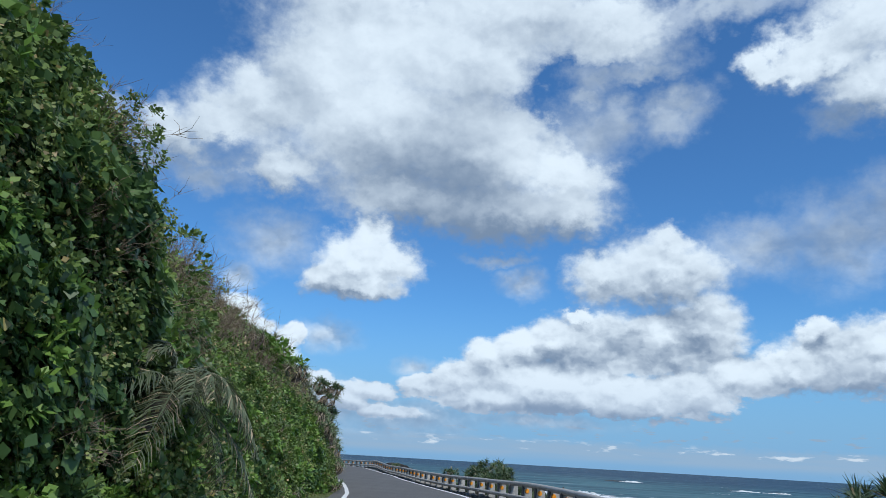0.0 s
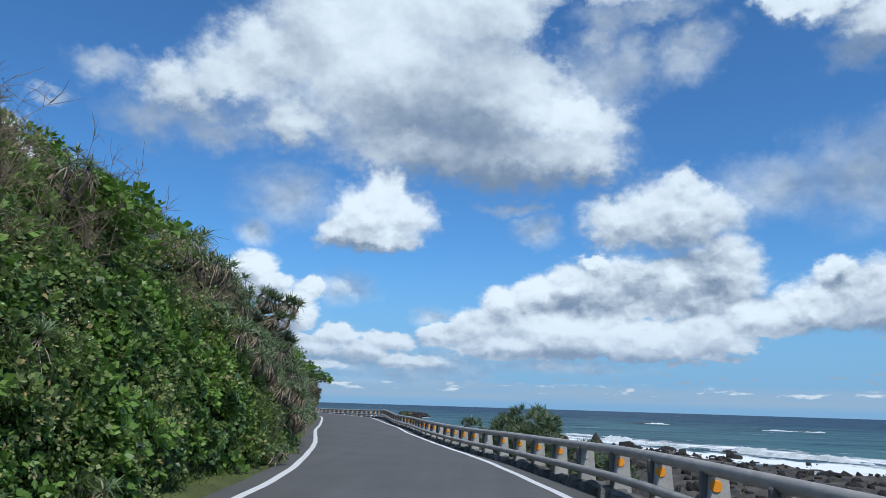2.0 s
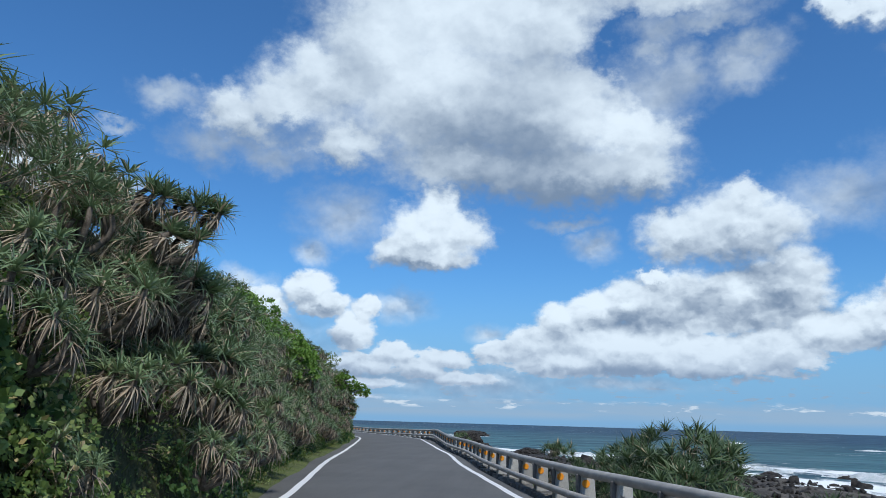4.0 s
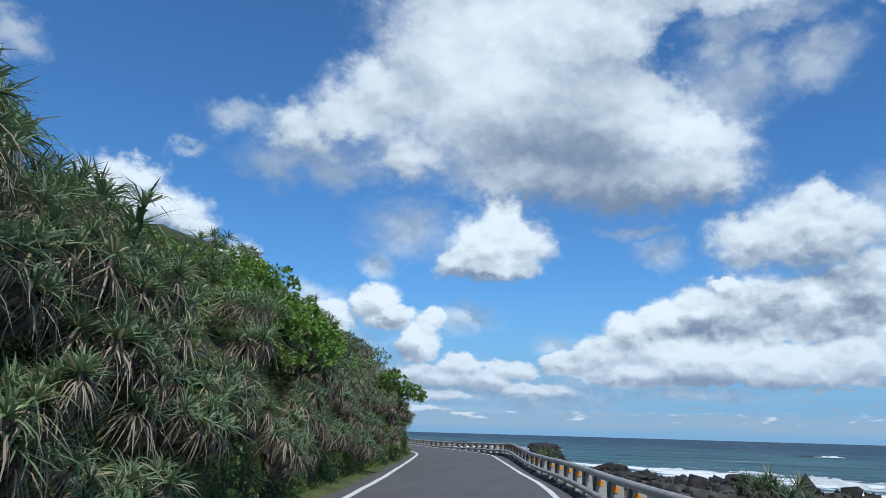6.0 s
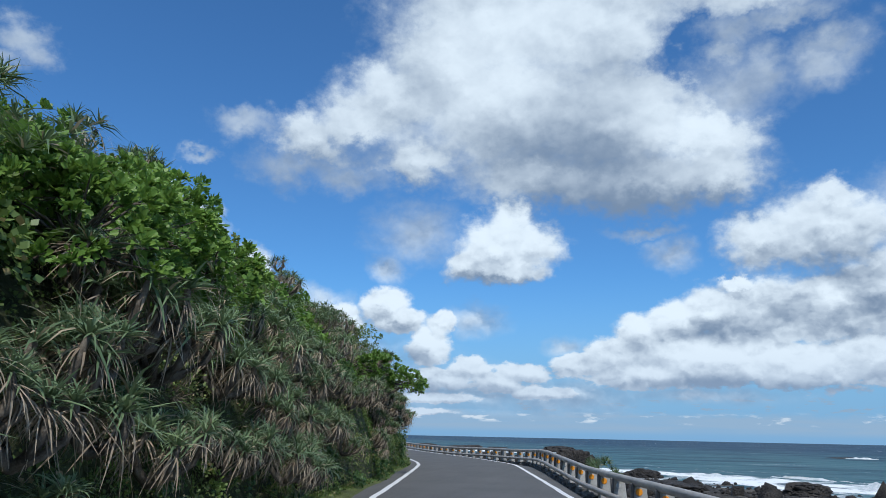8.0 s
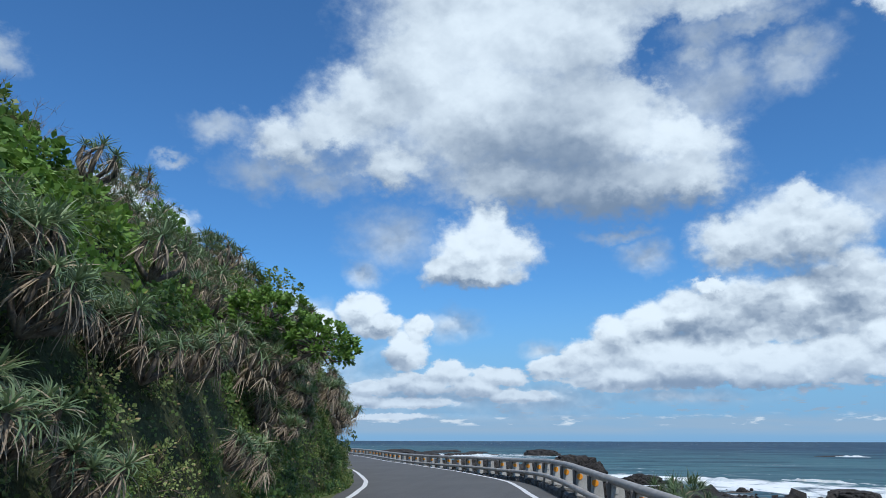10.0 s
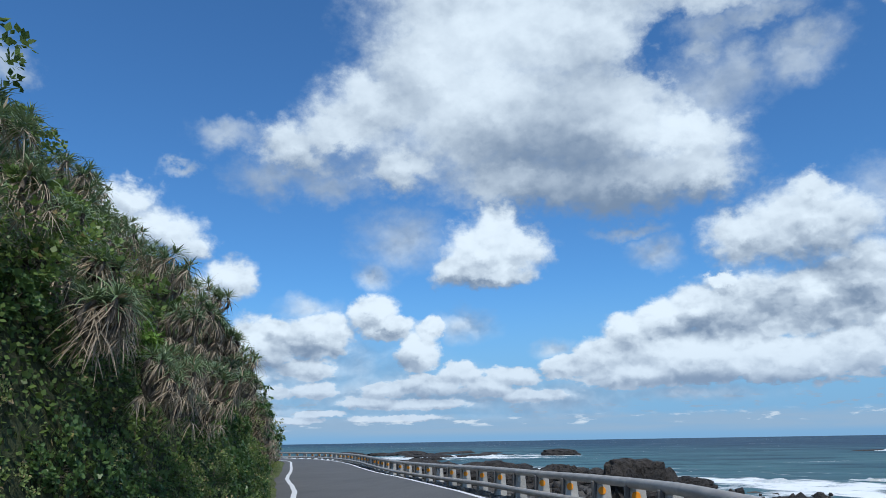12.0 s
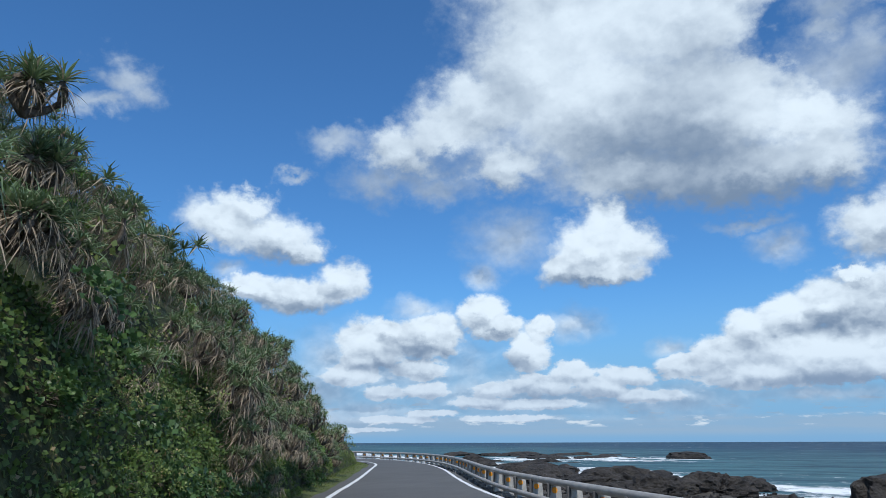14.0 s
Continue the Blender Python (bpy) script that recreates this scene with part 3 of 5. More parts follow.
# road, its lines, and the mossy verge at the foot of the bank
k_l, k_r = np.linspace(0, len(LEFT_LINE) - 1, 260), np.linspace(0, len(RIGHT_LINE) - 1, 260)
lane_l = np.stack([np.interp(k_l, np.arange(len(LEFT_LINE)), LEFT_LINE[:, i]) for i in (0, 1)], 1)
lane_r = np.stack([np.interp(k_r, np.arange(len(RIGHT_LINE)), RIGHT_LINE[:, i]) for i in (0, 1)], 1)
n_l, n_r = rights(lane_l), rights(lane_r)
edge_l = lane_l - n_l * (0.55 + 0.12 * lumpy(lane_l[:, 0], lane_l[:, 1], 3.0)[:, None])
edge_r = lane_r + n_r * 0.72
rows = [np.column_stack([edge_l, np.full(260, -0.02)]), np.column_stack([lane_l, np.zeros(260)])]
for f in (0.2, 0.4, 0.6, 0.8):
    rows.append(np.column_stack([lane_l * (1 - f) + lane_r * f, np.full(260, 0.0)]))
rows += [np.column_stack([lane_r, np.zeros(260)]), np.column_stack([edge_r, np.minimum(-0.01, 0.7 * kerb_z(edge_r[:, 1]))])]
road = tagged(new("road", grid_mesh("road", np.stack(rows, 1)[:, ::-1], ASPHALT)), "narrow grey asphalt coast road, worn and patched", "road", kind="structure")
for nm, line, sgn in (("road_marking_inland", LEFT_LINE, 0), ("road_marking_seaward", RIGHT_LINE, 0)):
    wob = 0.012 * np.sin(np.arange(len(line)) * 1.7)
    tagged(new(nm, ribbon(nm, line, [(wob - 0.085, 0.005), (wob + 0.085, 0.005)], LINE)), "solid white edge line painted on the road", "road marking", kind="structure")

# hillside: steep at its foot, easing higher up, over a strip of verge


def hill_scale(y):
    return np.interp(y, [-10, 9, 12, 13, 15, 18, 24, 28, 33, 44, 54, 60, 62, 66, 70, 76, 83, 88, 94, 97, 100, 104, 112, 116, 121, 128, 138, 150, 165],
                     [0.85, 0.85, 0.88, 0.9, 0.92, 0.93, 0.86, 0.82, 0.77, 0.78, 0.75, 0.79, 0.82, 0.88, 0.93, 0.92, 0.78, 0.85, 0.94, 0.95, 0.87, 0.88, 0.92, 0.88, 0.76, 0.62, 0.46, 0.34, 0.25])


def cliff(y):
    """Extra height of the sheer lower face, where the bank stands almost upright."""
    return np.interp(y, [9, 10.3, 11.3, 12.4, 14, 80, 82.5, 85.5, 88], [3.1, 2.6, 1.4, 0.7, 0.2, 0.0, 1.3, 1.3, 0.0])


def foot_of(y):
    """How far inland of the white line the bank begins."""
    return np.interp(y, [0, 28, 33, 40, 46, 70, 75, 81, 84, 87, 99, 104, 125], [1.5, 1.5, 1.0, 0.95, 1.45, 1.4, 0.95, 0.95, 1.2, 0.85, 0.85, 1.3, 1.4])


def hill_z(u, x, y):
    """Height of the hillside u metres inland of the white line."""
    v = np.maximum(u - foot_of(y), 0)
    z = 2.9 * (1 - np.exp(-v / 0.75)) + 0.93 * np.minimum(v, 8) + 0.4 * np.maximum(v - 8, 0)
    z = z * hill_scale(y) + cliff(y) * (1 - np.exp(-(v / 0.3) ** 2)) + np.minimum(v, 1) * (0.35 * lumpy(x, y, 5.0, 1.0) + 0.42 * lumpy(x * 1.6, y, 2.1, 4.0))
    return z + 0.12 * np.clip(u - 0.7, 0, 0.8)


foot_line = foot_of(LEFT_LINE[:, 1])
U = [0.5 + (foot_line - 0.5) * f for f in (0.0, 0.25, 0.5, 0.75, 1.0)] + [foot_line + d for d in (*np.arange(0.15, 5, 0.22), *np.arange(5, 16, 0.7), 17, 21, 27, 35)]
n_left = -rights(LEFT_LINE)
sheet = []
for u in U:
    bendy = np.clip((LEFT_LINE[:, 1] - 146) / 8, 0, 1)
    uu = np.where(u < 12, u, u * (1 - bendy) + (12 + (u - 12) * 0.2) * bendy)
    xy = LEFT_LINE + n_left * uu[:, None]
    sheet.append(np.column_stack([xy, hill_z(u, xy[:, 0], xy[:, 1]) - np.where(u < 0.51, 0.06, 0.0)]))
sheet = np.stack(sheet, 1)
verge = tagged(new("verge", grid_mesh("verge", sheet[:, :5], VERGE)), "mossy green verge between the road and the bank", "verge", kind="structure")
tagged(new("hillside", grid_mesh("hillside", sheet[:, 4:], SOIL)), "steep dark earth hillside under dense plants", "hillside", kind="structure")

# sea, and the rocky foreshore between it and the road
far = np.concatenate([[-5200, -2600, -1300, -700], np.arange(-400, 401, 40), [700, 1300, 2600, 5200]])
gx, gy = np.meshgrid(far, far + 150, indexing="ij")
tagged(new("sea", grid_mesh("sea", np.stack([gx, gy, np.full_like(gx, SEA_Z)], -1)[:, ::-1], SEA)), "deep blue sea with teal shallows and white surf", "sea", kind="structure")

SHORE = glide([(70, -40), (66, 10), (58, 50), (50, 78), (42, 98), (33, 119), (24, 139), (15, 157), (3, 174), (-12, 190), (-30, 206), (-60, 222)])
k_s = np.linspace(0, len(SHORE) - 1, 260)
shore = np.stack([np.interp(k_s, np.arange(len(SHORE)), SHORE[:, i]) for i in (0, 1)], 1)
F = np.concatenate([[0.0, 0.012, 0.03], np.linspace(0.05, 1.12, 62)])
foot = lane_r + n_r * 1.45
cols = []
for f in F:
    xy = foot * (1 - f) + shore * f
    reach = np.linalg.norm(shore - foot, axis=1) * f
    z = -0.12 + kerb_z(foot[:, 1]) - 1.9 * (1 - np.exp(-reach / 2.2)) - 2.2 * np.clip(f, 0, 1) ** 1.3 - 3.0 * np.clip(f - 0.97, 0, 1)
    amp = np.clip(reach / 5, 0, 1) * 0.42
    z = z + amp * (lumpy(xy[:, 0], xy[:, 1], 4.0, 2.0) + 0.7 * lumpy(xy[:, 0], xy[:, 1], 1.5, 5.0) + rng.normal(0, 0.16, len(xy)))
    cols.append(np.column_stack([xy, z]))
tagged(new("foreshore", grid_mesh("foreshore", np.stack(cols, 1)[:, ::-1], BEACH, False)), "dark rocky foreshore with boulders and tide pools", "foreshore", kind="structure")

# ---- guard rail along the sea ----
RAIL_LINE = RIGHT_LINE + rights(RIGHT_LINE) * 1.0
rail_z = kerb_z(RAIL_LINE[:, 1])
guard_rail = tagged(new("guard_rail"), "grey double-pipe guard rail on concrete posts with amber reflectors", "guard rail")
for nm, h, r, out in (("upper_rail", 0.87, 0.088, 0.0), ("lower_rail", 0.42, 0.075, -0.19)):
    path = np.column_stack([RAIL_LINE + rights(RAIL_LINE) * out, rail_z + h])
    part(nm, quads_mesh(nm, *tube(path, r, 14), RAIL, True), guard_rail, "grey painted steel pipe, slightly dirty")


def wedge(bottom, top, z0, z1, x0, x1, lean=0.0):
    """A post body: bottom and top half-widths across the rail's run, leaning back."""
    bm = bmesh.new()
    v = [bm.verts.new(p) for p in ((x0, -bottom, z0), (x1, -bottom, z0), (x1, bottom, z0), (x0, bottom, z0),
                                   (x0 + lean, -top, z1), (x1 - lean * 0.4, -top, z1), (x1 - lean * 0.4, top, z1), (x0 + lean, top, z1))]
    for f in ((3, 2, 1, 0), (4, 5, 6, 7), (0, 1, 5, 4), (1, 2, 6, 5), (2, 3, 7, 6), (3, 0, 4, 7)):
        bm.faces.new([v[i] for i in f])
    bmesh.ops.bevel(bm, geom=list(bm.edges), offset=0.018, segments=1, affect="EDGES")
    return bm


def disc(radius, depth):
    bm = bmesh.new()
    bmesh.ops.create_cone(bm, cap_ends=True, segments=20, radius1=radius, radius2=radius * 0.9, depth=depth, matrix=pose(0, 0, 0, 90))
    return bm


POST = bm_mesh("post", wedge(0.12, 0.11, -0.1, 0.82, -0.13, 0.27, 0.11), CONCRETE)
ARM = bm_mesh("bracket", wedge(0.05, 0.05, 0.36, 0.84, -0.12, -0.03), BRACKET)
EYE = bm_mesh("reflector", disc(0.08, 0.02), AMBER)
EYE_DULL = bm_mesh("reflector_dull", disc(0.062, 0.02), DULL)
steps = np.concatenate([[0], np.cumsum(np.linalg.norm(np.diff(RAIL_LINE, axis=0), axis=1))])
start = np.interp(23.36, RAIL_LINE[:, 1], steps)
for k in range(-16, 74):
    s = start + 2.08 * k
    if s < 20 or s > steps[-1] - 1:
        continue
    x, y = np.interp(s, steps, RAIL_LINE[:, 0]), np.interp(s, steps, RAIL_LINE[:, 1])
    x2, y2 = np.interp(s + 0.5, steps, RAIL_LINE[:, 0]), np.interp(s + 0.5, steps, RAIL_LINE[:, 1])
    turn = math.degrees(math.atan2(y2 - y, x2 - x)) - 90
    post = part("post", POST, guard_rail, "pale concrete post")
    post.matrix_basis = pose(x, y, kerb_z(y), rng.normal(0, 0.8), rng.normal(0, 0.8), turn)
    arm = part("bracket", ARM, post, "dark grey steel bracket")
    plain = k % 5 == 3
    eye = part("reflector", EYE_DULL if plain else EYE, post, "dull unlit reflector" if plain else "round amber reflector")
    eye.matrix_basis = pose(0.05, -0.122, 0.655, 0, 0, 0)

# rough kerb stones under the posts
kerb = tagged(new("kerb"), "rough dark kerb of broken stone blocks", "kerb", kind="structure")


def stone(seed, size):
    rnd = np.random.default_rng(seed)
    bm = bmesh.new()
    bmesh.ops.create_cube(bm, size=1)
    bmesh.ops.subdivide_edges(bm, edges=bm.edges[:], cuts=1, use_grid_fill=True)
    for v in bm.verts:
        v.co = Vector((v.co.x * size[0], v.co.y * size[1], v.co.z * size[2]))
        d = v.co.normalized()
        v.co -= d * 0.10 * min(size) * (len(v.link_edges) == 3) * 2
        v.co += Vector(rnd.normal(0, 0.055, 3)) * max(size) * 0.5
    return bm


STONES = [bm_mesh("stone", stone(i, (0.42 + 0.05 * (i % 3), 0.55 + 0.07 * (i % 4), 0.34)), KERB) for i in range(7)]
s, i = 22.0, 0
while s < steps[-1] - 2:
    x, y = np.interp(s, steps, RAIL_LINE[:, 0]), np.interp(s, steps, RAIL_LINE[:, 1])
    x2, y2 = np.interp(s + 0.5, steps, RAIL_LINE[:, 0]), np.interp(s + 0.5, steps, RAIL_LINE[:, 1])
    turn = math.degrees(math.atan2(y2 - y, x2 - x)) - 90
    rock = part("stone", STONES[int(rng.integers(7))], kerb)
    rock.matrix_basis = pose(x - 0.02 + rng.normal(0, 0.03), y, kerb_z(y) + 0.0 + rng.normal(0, 0.025), rng.normal(0, 5), rng.normal(0, 5), turn + rng.normal(0, 6))
    s += 0.6 + rng.uniform(-0.06, 0.08)
    i += 1

# ---- boulders, skerries and reef ----


def boulder(name, x, y, base, size, seed, label, flat_top=0.0, turn=0.0):
    """A weathered rock with cracked, uneven sides, sunk a little into the ground."""
    noise.seed_set(seed)
    bm = bmesh.new()
    bmesh.ops.create_icosphere(bm, subdivisions=3 if name == "reef_rock" else 5 if size[0] > 1.9 and y < 175 else 4, radius=1.0)
    for v in bm.verts:
        d = v.co.copy()
        q = d * 1.3 + Vector((seed * 3.1, seed, -seed))
        r = 1 + 0.34 * noise.noise(q) + 0.2 * noise.noise(q * 2.3) + 0.13 * (0.5 - abs(noise.noise(q * 4.3))) + 0.08 * (0.5 - abs(noise.noise(q * 9))) + 0.05 * (0.5 - abs(noise.noise(q * 17))) + 0.03 * noise.noise(q * 33)
        crack = abs(noise.noise(q * 1.9 + Vector((7, 3, 1))))
        r -= 0.16 * max(0, 0.12 - crack) / 0.12
        v.co = d * r
        if flat_top and v.co.z > flat_top:
            v.co.z = flat_top + (v.co.z - flat_top) * 0.45
        v.co = Vector((v.co.x * size[0], v.co.y * size[1], v.co.z * size[2]))
    ob = new(name, bm_mesh(name, bm, ROCK))
    ob.matrix_basis = pose(x, y, base + size[2] * 0.5, 0, 0, turn)
    return tagged(ob, label, "rock", "rocks on the shore")


boulder("boulder", -7.4, 117.6, -2.6, (1.95, 2.0, 2.15), 3, "big rounded dark boulder beside the road", 0.9)
boulder("boulder", -3.6, 115.4, -3.2, (1.2, 1.0, 1.1), 4, "dark boulder leaning on a bigger one")
boulder("boulder", 14.2, 131.1, -4.2, (2.0, 1.7, 1.5), 5, "squarish dark boulder standing in the surf", 0.6)
boulder("rock_platform", 0.5, 133, -4.6, (7.5, 6.0, 1.5), 6, "low flat dark rock platform above the surf", 0.5)
boulder("rock_platform", 8.0, 127, -5.0, (5.5, 4.0, 1.4), 7, "low flat dark rock shelf at the waterline", 0.4)
boulder("rock_ridge", -21, 170, -4.6, (7.0, 5.0, 2.1), 8, "long jagged dark rock ridge above the surf", 0.0, 20)
boulder("rock_ridge", -29, 167, -4.2, (6.0, 4.5, 2.0), 9, "broken dark rock ridge beside the road", 0.0, -10)
boulder("boulder", -13.2, 172, -4.6, (3.4, 2.8, 2.0), 10, "dark peaked boulder at the end of a ridge")
boulder("boulder", -9.3, 187, -5.0, (2.6, 2.0, 1.5), 12, "dark rounded boulder ringed by foam")
boulder("boulder", -17, 150, -3.4, (2.6, 2.2, 1.5), 13, "dark weathered boulder near the guard rail")
boulder("boulder", 1.0, 168, -4.8, (2.6, 2.2, 1.3), 14, "low dark boulder in white water")
boulder("boulder", -36, 192, -4.7, (6.5, 4.0, 2.2), 15, "dark rock outcrop at the waterline")
boulder("boulder", 40.9, 126.3, -4.9, (2.0, 1.4, 0.8), 16, "small dark rock awash in surf")
boulder("boulder", 31.1, 127.0, -4.9, (1.7, 1.5, 0.9), 17, "small dark rock at the edge of the surf")
boulder("boulder", 127.9, 292, -5.2, (3.2, 2.4, 1.0), 18, "dark rock standing off the shore")
boulder("boulder", 115.5, 306, -5.2, (1.6, 1.2, 0.8), 19, "small dark rock off the shore")
boulder("boulder", 87.1, 364, -5.0, (8.0, 4.0, 0.9), 20, "low skerry washed by breaking waves")
boulder("skerry", -21.8, 352, -5.2, (6.5, 4.0, 2.6), 21, "lone dark skerry out at sea", 0.6)
for i, (x, y, a) in enumerate(((-98, 384, 9), (-88, 400, 10), (-66, 345, 9), (-72, 415, 11), (-52, 362, 7), (-58, 298, 5), (-112, 385, 9), (-24, 388, 5), (-82, 306, 6), (-50, 252, 4), (-66, 264, 5))):
    for k in range(3):
        w = a * (0.85, 0.55, 0.4)[k]
        boulder("reef_rock", x + a * (0, 1.5, -1.2)[k] + rng.uniform(-1, 1), y + rng.uniform(-5, 5), -5.1, (w, w * 0.6, (1.7, 1.2, 0.9)[k] * rng.uniform(0.7, 1.1)), 30 + 3 * i + k,
                "dark jagged reef rock with breaking waves round it", 0.0, rng.uniform(-20, 20))
# loose blocks strewn over the foreshore


def block(seed):
    rnd = np.random.default_rng(seed)
    noise.seed_set(seed)
    bm = bmesh.new()
    bmesh.ops.create_icosphere(bm, subdivisions=3, radius=0.5)
    cut = [(Vector(w), rnd.uniform(0.30, 0.45)) for w in sphere_ways(12, rnd)]
    for v in bm.verts:
        for w, d in cut:
            over = v.co.dot(w) - d
            if over > 0:
                v.co -= w * over
        v.co += v.co.normalized() * (0.10 * noise.noise(v.co * 4) + 0.06 * noise.noise(v.co * 9))
    return bm


BLOCKS = [bm_mesh("block", block(40 + i), ROCK) for i in range(8)]
for i in range(150):
    k = int(rng.integers(60, 235))
    f = rng.uniform(0.12, 1.0) ** 0.7
    x, y = foot[k] * (1 - f) + shore[k] * f
    c = cols[int(np.argmin(np.abs(F - f)))][k]
    size = min(rng.lognormal(-0.85, 0.5) * (0.8 + 0.9 * f), 1.3)
    ob = tagged(new("block", BLOCKS[i % 8]), "dark angular rock lying on the foreshore", "rock", "rocks strewn over the foreshore")
    ob.matrix_basis = pose(x, y, c[2] + 0.1 * size, rng.uniform(-20, 20), rng.uniform(-20, 20), rng.uniform(0, 360)) @ Matrix.Diagonal((size * rng.uniform(0.8, 1.5), size, size * rng.uniform(0.45, 0.75), 1))

# rubble between the blocks, too much of it to count
pieces = []
cube = np.array([(x, y, z) for x in (-1, 1) for y in (-1, 1) for z in (-1, 1)], float) * 0.5
faces = np.array([(0, 1, 3, 2), (4, 6, 7, 5), (0, 4, 5, 1), (2, 3, 7, 6), (0, 2, 6, 4), (1, 5, 7, 3)])
for i in range(5200):
    k = int(rng.integers(48, 240))
    f = rng.uniform(0.04, 1.02)
    c = cols[int(np.argmin(np.abs(F - f)))][k] + (rng.normal(0, 0.5), rng.normal(0, 0.5), 0.03)
    size = rng.lognormal(-1.5, 0.55)
    turn = np.array(Euler(rng.uniform(-3, 3, 3)).to_matrix())
    pieces.append(((cube + rng.normal(0, 0.12, (8, 3))) * size * rng.uniform(0.6, 1.4, 3) @ turn.T + c, faces))
tagged(new("rubble", quads_mesh("rubble", *joined(pieces), ROCK)), "dark broken rubble strewn over the foreshore", "rubble", kind="stuff")

# breaking waves: long uneven ridges of white water off the rocks


def breaker(name, points, high, wide, seed):
    line = glide(points, 0.7)
    rnd = np.random.default_rng(seed)
    n = rights(line)
    k = np.arange(len(line))
    ends = np.clip(np.minimum(k, len(line) - 1 - k) / 8.0, 0, 1)
    body = ends * (0.55 + 0.45 * np.sin(k * 0.21 + seed) * np.sin(k * 0.083 + seed * 2))
    grid = []
    for a, h in ((-1.0, -0.06), (-0.6, 0.12), (-0.3, 0.55), (-0.1, 0.95), (0.1, 1.0), (0.25, 0.75), (0.4, 0.45), (0.7, 0.18), (1.0, -0.06)):
        off = wide * a * (0.7 + 0.5 * body) + rnd.normal(0, 0.16, len(line))
        z = SEA_Z + high * h * np.abs(body) + (0.5 * np.sin(k * rnd.uniform(0.5, 1.4) + 9 * a) + rnd.normal(0, 0.45, len(line))) * 0.2 * high * (0.15 if abs(a) == 1 else 1.0) * ends
        grid.append(np.column_stack([line + n * off[:, None], z]))
    return tagged(new(name, grid_mesh(name, np.stack(grid, 1)[:, ::-1], SURF, False)), "breaking wave of white water off the rocks", "wave", "breaking waves")


SURF = spotted("white_water", (0.55, 0.64, 0.66), (0.86, 0.88, 0.88), 0.9, 0.7, 6.0, 1.0, 0.2)
breaker("wave", [(62, 84), (52, 104), (42, 124), (33, 142), (25, 158)], 1.5, 2.4, 1)
breaker("wave", [(47, 92), (40, 108), (31, 126), (24, 142)], 0.35, 2.4, 2)
breaker("wave", [(26, 150), (15, 166), (4, 181), (-8, 194)], 0.5, 2.4, 3)
breaker("wave", [(40, 160), (28, 176), (16, 190)], 0.9, 2.2, 4)
breaker("wave", [(-22, 203), (-36, 216), (-52, 226)], 0.8, 3.0, 5)
breaker("wave", [(-44, 345), (-62, 330), (-84, 318)], 1.1, 4.0, 6)
breaker("wave", [(-2, 196), (-10, 204), (-22, 212)], 0.6, 2.6, 7)
breaker("wave", [(-70, 330), (-52, 338), (-34, 352)], 0.9, 5.0, 11)
breaker("wave", [(-2, 176), (-8, 190), (-16, 202)], 0.7, 3.0, 12)
breaker("wave", [(30, 150), (20, 168), (8, 184)], 0.9, 2.6, 13)
breaker("wave", [(100, 358), (86, 361), (74, 366)], 1.0, 3.0, 8)
breaker("wave", [(-30, 366), (-55, 350), (-40, 330)], 0.9, 4.5, 9)
breaker("wave", [(140, 286), (124, 288), (108, 296)], 1.0, 3.0, 10)

# ---- plants: one of each kind ----


def moved(pair, m):
    v, q = pair
    m = np.array(m)
    return v @ m[:3, :3].T + m[:3, 3], q


def plain_leaves(base, way, face, length, width):
    """Leaves of one face each, for plants farther up."""
    n = len(base)
    side = unit(np.cross(way, face))
    L, W = length[:, None], width[:, None]
    v = np.stack([base, base + way * L * 0.45 - side * W, base + way * L, base + way * L * 0.45 + side * W], 1)
    return v.reshape(-1, 3), np.arange(4 * n).reshape(n, 4)


def pandanus_parts(seed, heads=3, leaves=46, long=1.0, tall=1.0, segs=3, fold=True, droop=(0.15, 0.80)):
    """Screw pine: a few bent stems, each ending in a mop of long arching strap leaves over a skirt of curled dead ones."""
    rnd = np.random.default_rng(seed)
    green, dead, wood = [], [], []
    for h in range(heads):
        a = 2 * np.pi * (h + rnd.uniform(0, 0.6)) / heads
        reach = rnd.uniform(0.3, 0.8) * (heads > 1) * tall
        top = np.array([np.cos(a) * reach, np.sin(a) * reach, tall * rnd.uniform(0.4, 0.95)])
        t = np.linspace(0, 1, 5)[:, None]
        stem = np.array([0, 0, -0.3]) * (1 - t) + top * t + np.array([np.cos(a), np.sin(a), 0]) * 0.25 * np.sin(np.pi * t)
        wood.append(tube(stem, np.linspace(0.07, 0.05, 5), 6))
        n = leaves
        k = np.arange(n)
        el = np.radians(np.linspace(80, 12, n) + rnd.normal(0, 9, n))
        az = k * 2.4 + rnd.normal(0, 0.3, n)
        way = np.stack([np.cos(az) * np.cos(el), np.sin(az) * np.cos(el), np.sin(el)], 1)
        ln = long * rnd.uniform(0.65, 1.2, n) * (0.7 + 0.3 * np.cos(el))
        green.append(strap_leaves(top + way * 0.04, way, ln, 0.017 * rnd.uniform(0.75, 1.3, n), rnd.uniform(*droop, n), rnd, segs, fold))
        n = int(leaves * 0.6)
        el = np.radians(rnd.uniform(-50, 12, n))
        az = rnd.uniform(0, 2 * np.pi, n)
        way = np.stack([np.cos(az) * np.cos(el), np.sin(az) * np.cos(el), np.sin(el)], 1)
        dead.append(strap_leaves(top - (0, 0, 0.10) + way * 0.04, way, long * rnd.uniform(0.45, 0.9, n), 0.010 * rnd.uniform(0.6, 1.5, n), rnd.uniform(0.3, 1.0, n), rnd, 3, False))
    return joined(green), joined(dead), joined(wood)


